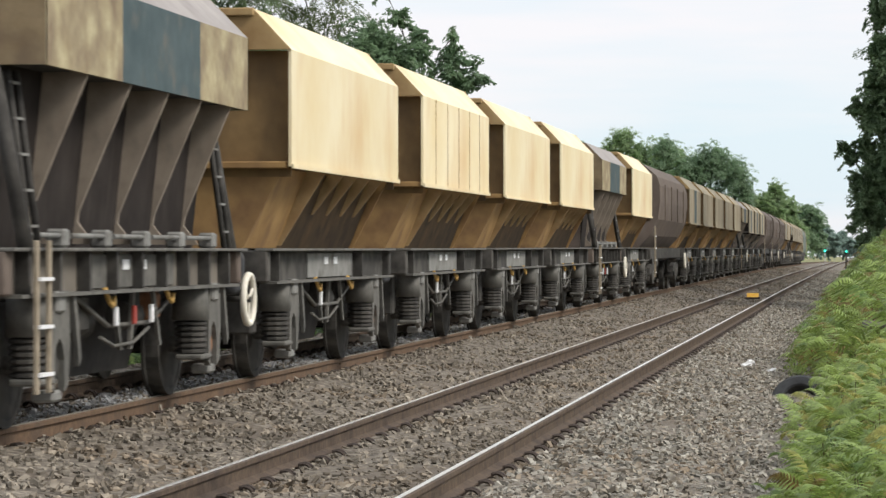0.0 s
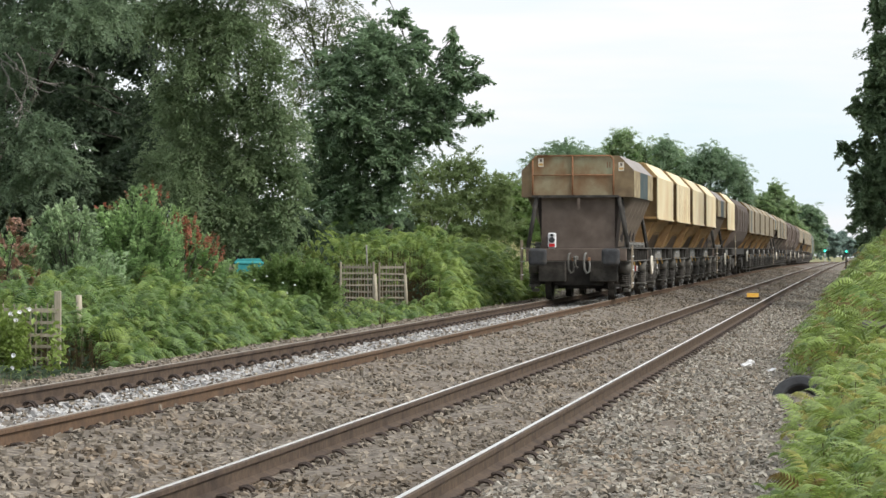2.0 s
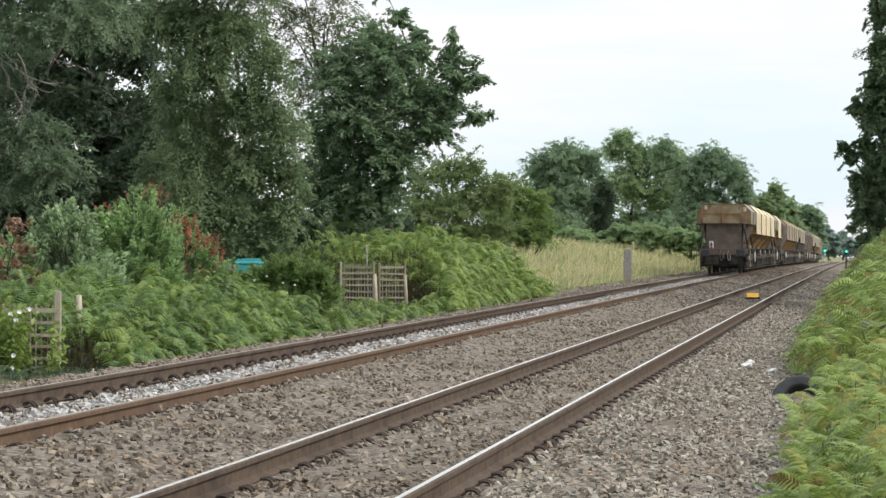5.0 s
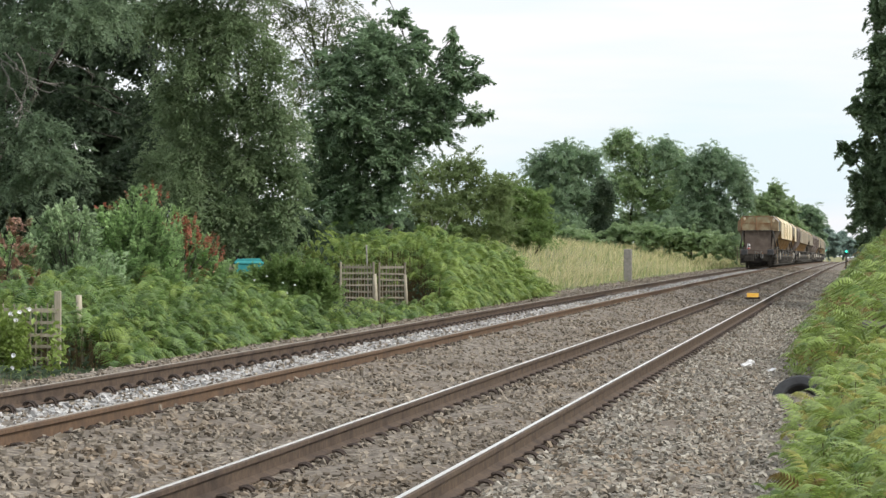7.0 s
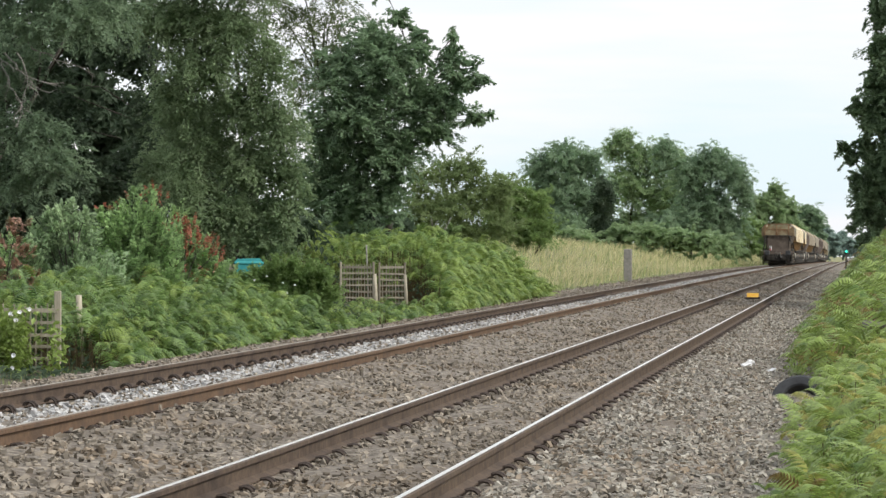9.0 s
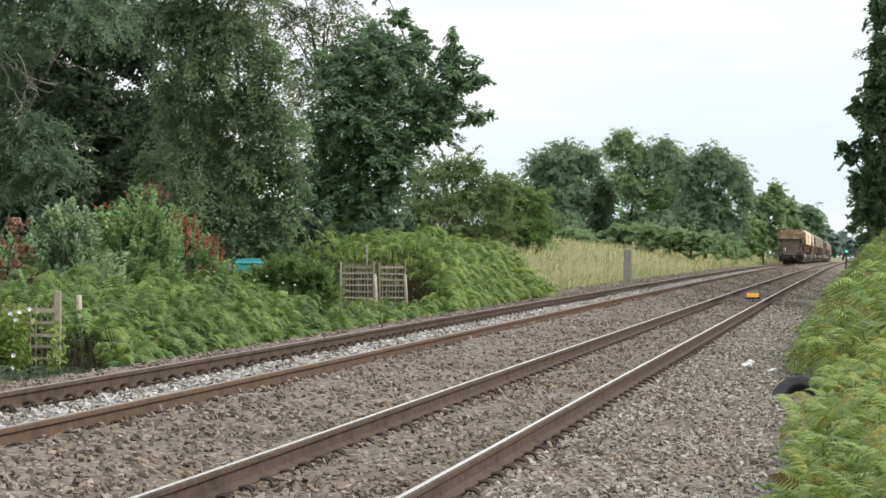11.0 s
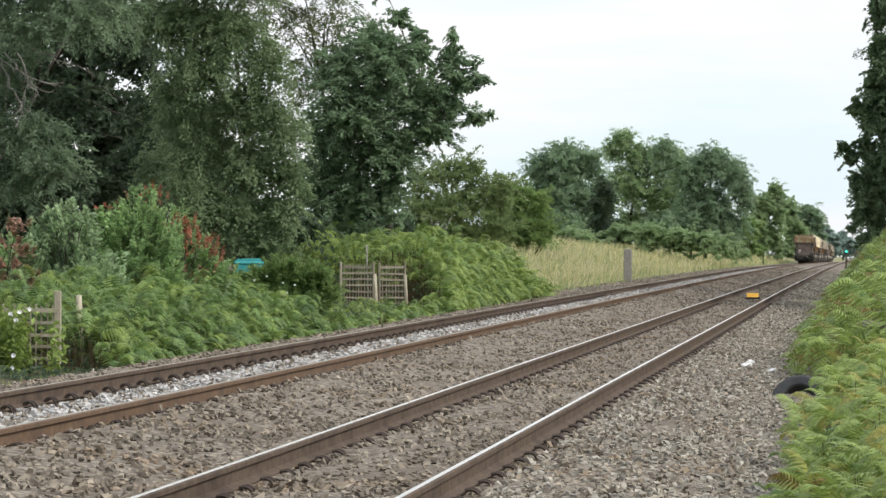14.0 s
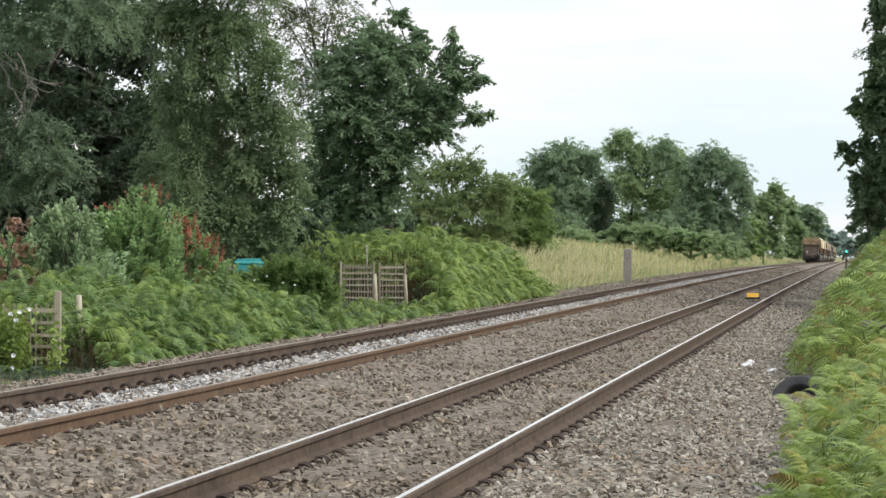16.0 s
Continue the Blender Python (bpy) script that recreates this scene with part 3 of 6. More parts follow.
def underframe(w, length, axles, kind, solebar_mat="under"):
    """Headstocks, solebars, buffers, running gear and brake gear of a two-axle wagon."""
    y0, y1 = 0.58, length - 0.58
    for y in (y0, y1):
        s = 1 if y == y0 else -1
        bm = boxes(((-1.2, min(y, y + s * 0.16), 0.98), (1.2, max(y, y + s * 0.16), 1.29)), bevel=0.015)
        hs = part("headstock", bm, "brown" if kind == "A" else "under", w)
        bm = bmesh.new()
        box(bm, (-0.06, min(y, y - s * 0.18), 1.0), (0.06, max(y, y - s * 0.18), 1.1), 0.015)
        path_rod(bm, [(0, y - s * 0.16, 1.1), (0, y - s * 0.22, 1.02), (0, y - s * 0.2, 0.85), (0.05, y - s * 0.12, 0.82)], 0.028)
        part("drawhook", bm, "undergrey", hs)
        for hx, mat in ((-0.14, "undergrey"), (0.24, "panelgrey")):
            bm = tube(bmesh.new(), [(hx, y, 1.17), (hx - 0.02, y - s * 0.12, 1.14), (hx - 0.03, y - s * 0.17, 0.98), (hx - 0.02, y - s * 0.17, 0.78), (hx + 0.03, y - s * 0.15, 0.68),
                                    (hx + 0.09, y - s * 0.13, 0.72), (hx + 0.1, y - s * 0.12, 0.86), (hx + 0.08, y - s * 0.1, 1.02)], 0.025, 7)
            hose = part("brake_hose", bm, mat, hs)
            part("coupling", boxes(((hx + 0.05, min(y - s * 0.06, y - s * 0.14), 0.98), (hx + 0.11, max(y - s * 0.06, y - s * 0.14), 1.07)), bevel=0.012), "rust", hose)
        for x in (-0.865, 0.865):
            bm = bmesh.new()
            rod(bm, (x, y, 1.06), (x, y - s * 0.38, 1.06), 0.12, 0.1, 12)
            bf = part("buffer_shank", bm, "under", w)
            bm = boxes(((x - 0.215, min(y - s * 0.38, y - s * 0.57), 0.87), (x + 0.215, max(y - s * 0.38, y - s * 0.57), 1.29)))
            bmesh.ops.bevel(bm, geom=bm.edges[:], offset=0.08, segments=4, profile=0.5, affect="EDGES")
            part("buffer_head", bm, "black", bf)
    for side in (-1, 1):
        lo, hi = sorted((side * 1.06, side * 1.12))
        bm = boxes(((lo, y0 + 0.17, 0.985), (hi, y1 - 0.17, 1.285)))
        sb = part("solebar", bm, solebar_mat, w)
        lo, hi = sorted((side * 1.08, side * 1.26))
        part("top_flange", boxes(((lo, y0, 1.283), (hi, y1, 1.31)), bevel=0.006), "undergrey", sb)
        part("bottom_flange", boxes(((lo, y0 + 0.17, 0.962), (hi, y1 - 0.17, 0.987))), "undergrey", sb)
        lo, hi = sorted((side * 1.118, side * 1.22))
        yy = y0 + 0.5
        while yy < y1 - 0.3:
            if kind == "B" and abs(yy - length / 2) < 1.4:
                yy += 0.4
                continue
            part("stiffener", boxes(((lo, yy - 0.03, 0.985), (hi, yy + 0.03, 1.285))), "under", sb)
            yy += 0.78 if kind == "A" else 1.9
        lo, hi = sorted((side * 1.121, side * 1.14))
        ym = length / 2
        part("data_panel", boxes(((lo, ym - 1.3, 1.0), (hi, ym + 1.3, 1.26)), bevel=0.004), "panelgrey" if kind == "B" else "undergrey", sb)
        lo, hi = sorted((side * 1.14, side * 1.15))
        for dy in (-0.3, 0.25):
            part("data_plate", boxes(((lo, ym + dy - 0.09, 1.14), (hi, ym + dy + 0.09, 1.22))), "white", sb)
    for ya in axles:
        wheelset(w, ya)
        for side in (-1, 1):
            suspension(w, ya, side)
    apron(w, length)
    # brake gear between the axles
    ym = length / 2
    bm = bmesh.new()
    rod(bm, (0.72, ym - 0.75, 0.72), (0.72, ym - 0.15, 0.72), 0.15, n=12)
    part("air_tank", bm, "under", w)
    bm = bmesh.new()
    rod(bm, (0.95, ym + 0.25, 0.76), (0.95, ym + 0.62, 0.76), 0.12, n=10)
    box(bm, (0.85, ym + 0.34, 0.84), (1.05, ym + 0.52, 0.98))
    part("brake_cylinder", bm, "under", w)
    part("valve_box", boxes(((0.8, ym - 1.35, 0.66), (1.05, ym - 1.0, 0.96)), bevel=0.03), "under", w)
    part("valve_box", boxes(((0.85, ym + 0.85, 0.7), (1.06, ym + 1.2, 0.96)), bevel=0.04), "rust" if kind == "A" else "under", w)
    for d0, d1 in ((-0.5, -0.28), (0.12, 0.02), (0.75, 0.98)):
        bm = bmesh.new()
        prism(bm, [(ym + d0, 0.98), (ym + d0 + 0.07, 0.98), (ym + d1 + 0.06, 0.5), (ym + d1, 0.5)], 0, 1.07, 1.1)
        part("brake_lever", bm, "undergrey", w)
    bm = bmesh.new()
    path_rod(bm, [(1.1, ym - 0.9, 0.62), (1.1, ym - 0.5, 0.54), (1.1, ym + 0.1, 0.55), (1.1, ym + 0.6, 0.66)], 0.015)
    part("air_pipe", bm, "undergrey", w)
    bm = bmesh.new()
    path_rod(bm, [(1.08, ym - 1.5, 0.93), (1.08, ym - 0.6, 0.7), (1.08, ym + 0.7, 0.7), (1.08, ym + 1.5, 0.9)], 0.02)
    part("brake_rod", bm, "undergrey", w)
    for dy in (-0.95, 0.95):
        bm = bmesh.new()
        path_rod(bm, [(1.15, ym + dy, 1.0), (1.17, ym + dy + 0.05, 0.9), (1.17, ym + dy + 0.16, 0.86), (1.17, ym + dy + 0.2, 0.93)], 0.02)
        part("hose_loop", bm, "strap", w)
    for dy, mat in ((-0.35, "white"), (0.0, "red"), (0.35, "white")):
        if kind == "A" or mat == "white" and dy < 0:
            part("label_holder", boxes(((1.12, ym + dy * 1.6 - 0.035, 0.7), (1.15, ym + dy * 1.6 + 0.035, 0.85)), bevel=0.006), mat, w)


def apron(w, length):
    """Dark cross frame and an added shade-coloured plate behind each headstock, and the chutes between the axles."""
    for y in (1.05, length - 1.3):
        for x0, x1 in ((-0.95, -0.3), (0.28, 0.95)):
            part("cross_frame", boxes(((x0, y, 0.46), (x1, y + 0.25, 0.98)), bevel=0.02), "under", w)
        # added plate that paints the dark of the open recess
        part("brake_beam", boxes(((-0.6, y + 0.2 if y < 2 else y - 0.1, 0.36), (0.6, y + 0.3 if y < 2 else y, 0.97)), bevel=0.02), "under_shade", w)
    bm = bmesh.new()
    ym = length / 2
    loft(bm, [[(-0.85, ym - 1.94, 1.3), (0.85, ym - 1.94, 1.3), (0.85, ym + 1.94, 1.3), (-0.85, ym + 1.94, 1.3)],
              [(-0.6, ym - 1.9, 0.27), (0.6, ym - 1.9, 0.27), (0.6, ym + 1.9, 0.27), (-0.6, ym + 1.9, 0.27)]])
    part("discharge_chute", bm, "under_shade", w)


def ladder(w, x, y, z0, z1, lean=0.0):
    bm = bmesh.new()
    for d in (-0.15, 0.15):
        box(bm, (x - 0.014, y + d - 0.03, z0), (x + 0.014, y + d + 0.03, z1), 0.004)
    lad = part("ladder", bm, "step", w, "dusty tan steel access ladder")
    for i in range(int((z1 - z0) / 0.33)):
        z = z0 + 0.12 + i * 0.33
        part("rung", boxes(((x - 0.02, y - 0.16, z), (x + 0.035, y + 0.16, z + 0.025))), "white", lad)


def grab_post(w, x, y, z0, z1):
    bm = bmesh.new()
    for d in (-0.1, 0.1):
        path_rod(bm, [(x + 0.06, y + d, z0), (x - 0.1, y + d, z1)], 0.026)
    gp = part("climbing_ladder", bm, "under", w, "dark steel climbing ladder")
    for i in range(5):
        t = (i + 0.6) / 5
        xx, z = x + 0.06 - 0.16 * t, z0 + (z1 - z0) * t
        part("rung", boxes(((xx - 0.012, y - 0.12, z), (xx + 0.02, y + 0.12, z + 0.02))), "panelgrey", gp)


def gussets(w, ys, ztop, zbot, xt_out, xt_in, xb_out, xb_in, mat, waist=False):
    for side in (-1, 1):
        first = None
        for y in ys:
            if first is None:
                bm = bmesh.new()
                outline = [(side * xt_in, ztop), (side * xt_out, ztop), (side * xb_out, zbot), (side * xb_in, zbot)]
                if waist:
                    outline[2:3] = [(side * 0.92, ztop - 1.0), (side * 0.91, ztop - 1.08), (side * 1.04, zbot)]
                prism(bm, outline, 1, -0.02, 0.02)
                first = part("gusset", bm, mat, w)
                first.matrix_basis = pose(0, y, 0)
            else:
                share("gusset", first, w, pose(0, y, 0))


def hand_wheel(w, y, x=1.3, z=0.84):
    bm = bmesh.new()
    n, k, R, r = 24, 7, 0.225, 0.032
    vr = [[bm.verts.new((x + r * math.sin(2 * math.pi * j / k), y + (R + r * math.cos(2 * math.pi * j / k)) * math.cos(2 * math.pi * i / n),
                         z + (R + r * math.cos(2 * math.pi * j / k)) * math.sin(2 * math.pi * i / n))) for j in range(k)] for i in range(n)]
    for i in range(n):
        for j in range(k):
            bm.faces.new((vr[i][j], vr[i][(j + 1) % k], vr[(i + 1) % n][(j + 1) % k], vr[(i + 1) % n][j])).smooth = True
    bmesh.ops.recalc_face_normals(bm, faces=bm.faces)
    hw = part("hand_brake_wheel", bm, "wheelpaint", w, "cream-painted spoked handbrake wheel")
    for q in range(3):
        a = 2 * math.pi * q / 3 + 0.5
        part("spoke", rod(bmesh.new(), (x, y, z), (x, y + 0.19 * math.cos(a), z + 0.19 * math.sin(a)), 0.014, n=5), "wheelpaint", hw)
    part("hub", rod(bmesh.new(), (x - 0.2, y, z), (x + 0.02, y, z), 0.028, n=8), "under", hw)


def hopper_low(last=False, hop="greyhop", end_mat="olive", label=""):
    """Wagon with a shallow upper band over deep ribbed hopper sides."""
    w = thing("hopper_wagon", label, "railway wagon", "wagons of the train")
    L = PITCH
    ya, yb = 1.0, 7.5
    zb, zs, zt, hw, tw = 2.59, 3.23, 3.6, 1.35, 1.0
    underframe(w, L, (1.85, 6.75), "A", "greyhop")
    # lower hopper, closed below
    rings = [[(-0.87, ya + 0.16, 1.3), (0.87, ya + 0.16, 1.3), (0.87, yb - 0.16, 1.3), (-0.87, yb - 0.16, 1.3)],
             [(-1.0, ya + 0.12, zb), (1.0, ya + 0.12, zb), (1.0, yb - 0.12, zb), (-1.0, yb - 0.12, zb)]]
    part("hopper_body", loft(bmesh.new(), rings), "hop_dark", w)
    for y in (ya + 0.16, yb - 0.16):
        s = -1 if y < 4 else 1
        lo, hi = sorted((y, y + s * 0.05))
        part("end_plate", boxes(((-0.88, lo, 1.29), (0.88, hi, zb - 0.003)), bevel=0.008), "brown", w)
    gussets(w, [ya + d for d in (1.18, 2.42, 3.62, 4.78, 5.9)], zb, 1.34, 1.33, 0.96, 0.93, 0.82, "gusset_grey", waist=True)
    for side in (-1, 1):
        lo, hi = sorted((side * 0.86, side * 1.3))
        part("band_floor", boxes(((lo, ya, zb), (hi, yb, zb + 0.03))), "under", w)
        lo, hi = sorted((side * (hw - 0.03), side * hw))
        cuts = (ya, ya + 2.05, ya + 4.6, yb)
        for (p, q), mat in zip(zip(cuts, cuts[1:]), ("cream", "blue", "cream")):
            part("side_panel", boxes(((lo, p, zb - 0.02), (hi, q, zs))), mat, w, "stained cream side panel" if mat == "cream" else "faded blue side panel")
        bm = bmesh.new()
        prism(bm, [(side * hw, zs), (side * tw, zt), (side * tw, zt - 0.03), (side * (hw - 0.03), zs - 0.02)], 1, ya, yb)
        part("top_slope", bm, "roofgrey", w)
        # lumpy chute gear along the bottom of the hopper
        for i in range(5):
            y = ya + 0.75 + i * 1.2
            bm = bmesh.new()
            rod(bm, (side * 1.12, y - 0.5, 1.4), (side * 1.12, y + 0.42, 1.4), 0.022, n=6)
            box(bm, (min(side * 1.02, side * 1.16), y + 0.4, 1.31), (max(side * 1.02, side * 1.16), y + 0.55, 1.45), 0.02)
            part("door_gear", bm, "panelgrey", w)
    for y, s in ((ya, -1), (yb, 1)):
        bm = bmesh.new()
        lo, hi = sorted((y, y - s * 0.03))
        prism(bm, [(-hw, zb - 0.02), (hw, zb - 0.02), (hw, zs), (tw, zt), (-tw, zt), (-hw, zs)], 1, lo, hi)
        ep = part("end_panel", bm, end_mat, w, "rust-streaked olive end panel")
        lo, hi = sorted((y + s * 0.0005, y + s * 0.004))
        for sx in (-1, 1):
            a = 0.88 if sx > 0 else 1.1
            bm = bmesh.new()
            prism(bm, [(sx * a, zb - 0.018), (sx * (hw - 0.004), zb - 0.018), (sx * (hw - 0.004), zs - 0.004)] + ([(sx * (tw - 0.004), zt - 0.005)] if a < tw else []) + [(sx * a, zt - 0.005 - max(0.0, a - tw) * (zt - zs) / (hw - tw))], 1, lo, hi)
            part("end_corner", bm, "rustolive", ep, "rust-brown corner of the end panel")
        for x0, x1 in ((-1.06, -0.14), (-0.1, 0.84)):
            part("lower_end_panel", boxes(((x0, lo, zb + 0.03), (x1, hi, zb + 0.52))), "olive_low", ep, "rust-streaked lower end panel")
        bm = bmesh.new()
        yy = y + s * 0.035
        r = 0.02
        path_rod(bm, [(-1.08, yy, zb - 0.02), (-1.08, yy, zt - 0.1), (-0.98, yy, zt), (0.78, yy, zt), (0.86, yy, zt - 0.1), (0.86, yy, zb - 0.02)], r)
        part("end_hoop", bm, "rust", ep, "rusty tubular hoop")
        part("end_rail", rod(bmesh.new(), (-0.12, yy, zb - 0.02), (-0.12, yy, zt), r), "rust", ep)
        part("end_rail", rod(bmesh.new(), (-1.08, yy, zb + 0.53), (0.86, yy, zb + 0.53), r * 0.6), "rust", ep)
        lo, hi = sorted((y + s * 0.005, y + s * 0.06))
        part("end_sill", boxes(((-1.1, lo, zb - 0.03), (1.0, hi, zb + 0.03))), "under", ep)
        for sx, sz in ((-0.95, 3.33), (0.98, 3.22)):
            lo, hi = sorted((y + s * 0.005, y + s * 0.009))
            part("warning_sign", boxes(((sx, lo, sz), (sx + 0.13, hi, sz + 0.21))), "wheelpaint", ep, "small white and yellow warning plate")
            lo, hi = sorted((y + s * 0.0095, y + s * 0.012))
            part("warning_mark", boxes(((sx + 0.04, lo, sz + 0.12), (sx + 0.09, hi, sz + 0.19))), "brown", ep)
            part("warning_mark", boxes(((sx + 0.015, lo, sz + 0.03), (sx + 0.115, hi, sz + 0.08))), "strap", ep)
        lo, hi = sorted((y + s * 0.002, y + s * 0.004))
        for nx in (0.7, 0.76):
            part("painted_mark", boxes(((nx, lo, 3.3), (nx + 0.025, hi, 3.44))), "rust", ep)
        lo, hi = sorted((y, y + s * 0.1))
        bm = bmesh.new()
        prism(bm, [(lo, 2.55), (hi, 2.55), (hi if s > 0 else lo, 2.25)], 0, 0.0, 0.06)
        part("end_bracket", bm, "brown", w)
        # corner struts
        for sx in (-1, 1):
            bm = bmesh.new()
            rod(bm, (sx * 0.98, y - s * 0.02, zb), (sx * 1.2, y - s * 0.04, 1.3), 0.055, n=6)
            part("corner_strut", bm, "under", w)
    grab_post(w, 1.14, ya + 0.25, 1.3, 2.55)
    grab_post(w, 1.14, yb - 0.2, 1.3, 2.55)
    hand_wheel(w, 7.75)
    ladder(w, 1.3, 1.1, 0.3, 1.36)
    ladder(w, -1.36, 1.1, 0.5, 1.5)
    if last:
        lamp = part("tail_lamp", boxes(((-0.72, ya + 0.0, 1.3), (-0.52, ya + 0.09, 1.68)), bevel=0.03), "white", w, "white tail lamp with black and red lenses")
        bm = bmesh.new()
        rod(bm, (-0.62, ya, 1.5), (-0.62, ya - 0.02, 1.5), 0.072, n=14)
        part("lens", bm, "black", lamp)
        bm = bmesh.new()
        rod(bm, (-0.62, ya, 1.62), (-0.62, ya - 0.02, 1.62), 0.04, n=12)
        part("lens", bm, "black", lamp)
        part("red_lens", boxes(((-0.69, ya - 0.012, 1.33), (-0.55, ya + 0.01, 1.41))), "red_glow", lamp, "lit red lamp lens")
    return w


def hopper_tall(paint, hop, label, ribs=0, stripe=False):
    """Wagon with a tall upper box with sloped shoulders over a short ribbed hopper."""
    w = thing("hopper_wagon", label, "railway wagon", "wagons of the train")
    L = PITCH
    ya, yb = 1.0, 7.5
    zb, zs, zt, hw, tw = 2.12, 3.27, 3.68, 1.35, 0.98
    underframe(w, L, (1.85, 6.75), "B")
    rings = [[(-0.8, ya + 0.2, 1.31), (0.8, ya + 0.2, 1.31), (0.8, yb - 0.2, 1.31), (-0.8, yb - 0.2, 1.31)],
             [(-1.12, ya + 0.2, zb), (1.12, ya + 0.2, zb), (1.12, yb - 0.2, zb), (-1.12, yb - 0.2, zb)]]
    part("hopper_body", loft(bmesh.new(), rings), "ochre_shaded" if hop == "ochre" else "hop_dark", w)
    gm = "gusset_ochre" if hop == "ochre" else "gusset_grey"
    gussets(w, [ya + 1.95], zb, 1.34, 1.33, 1.05, 0.86, 0.78, gm)
    gussets(w, [ya + d for d in (3.15, 4.0, 4.85, 5.7)], zb, 1.68, 1.3, 1.05, 0.965, 0.9, gm)
    for side in (-1, 1):
        bm = bmesh.new()
        prism(bm, [(side * 0.812, 1.315), (side * 1.127, zb - 0.005), (side * 1.1, zb - 0.005), (side * 0.785, 1.315)], 1, ya + 0.205, ya + 1.93)
        part("slope_sheet", bm, hop, w)
        lo, hi = sorted((side * (hw - 0.03), side * hw))
        cuts = (ya, yb) if not stripe else (ya, ya + 2.6, ya + 3.9, yb)
        for i, (p, q) in enumerate(zip(cuts, cuts[1:])):
            mat = "blue" if stripe and i == 1 else paint
            sp = part("side_panel", boxes(((lo, p, zb), (hi, q, zs))), mat, w)
        lo, hi = sorted((side * (hw + 0.002), side * (hw + 0.022)))
        part("panel_lip", boxes(((lo, ya, zb - 0.02), (hi, yb, zb + 0.025))), paint, w)
        for i in range(ribs):
            y = ya + (i + 1) * (yb - ya) / (ribs + 1)
            lo, hi = sorted((side * hw, side * (hw + 0.006)))
            part("panel_rib", boxes(((lo, y - 0.007, zb + 0.03), (hi, y + 0.007, zs))), "ochre", w)
        bm = bmesh.new()
        prism(bm, [(side * hw, zs), (side * tw, zt), (side * tw, zt - 0.03), (side * (hw - 0.03), zs - 0.02)], 1, ya, yb)
        part("top_slope", bm, paint, w)
    for y, s in ((ya, -1), (yb, 1)):
        bm = bmesh.new()
        lo, hi = sorted((y + s * 0.04, y - s * 0.03))
        prism(bm, [(-hw, zs), (hw, zs), (tw, zt), (-tw, zt)], 1, lo, hi)
        gb = part("end_gable", bm, "tan_shaded", w)
        bm = bmesh.new()
        lo, hi = sorted((y - s * 0.15, y - s * 0.19))
        prism(bm, [(-0.84, 1.31), (0.84, 1.31), (1.25, zb), (-1.25, zb)], 1, lo, hi)
        part("hopper_end", bm, hop, w)
        lo, hi = sorted((y + s * 0.045, y + s * 0.1))
        part("gable_rail", boxes(((-tw - 0.02, lo, zt - 0.08), (tw + 0.02, hi, zt)), bevel=0.01), "tan_shaded", gb)
        part("gable_bracket", boxes(((0.35, lo, zs + 0.12), (0.5, hi, zt - 0.1))), "ochre", gb)
        part("gable_bracket", boxes(((-0.5, lo, zs + 0.12), (-0.35, hi, zt - 0.1))), "ochre", gb)
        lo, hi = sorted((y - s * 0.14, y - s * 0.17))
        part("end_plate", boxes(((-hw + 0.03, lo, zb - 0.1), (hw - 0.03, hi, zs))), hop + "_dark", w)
        lo, hi = sorted((y - s * 0.02, y - s * 0.14))
        part("end_bar", boxes(((-1.3, lo, zb - 0.02), (1.3, hi, zb + 0.05)), bevel=0.01), hop, w)
    return w


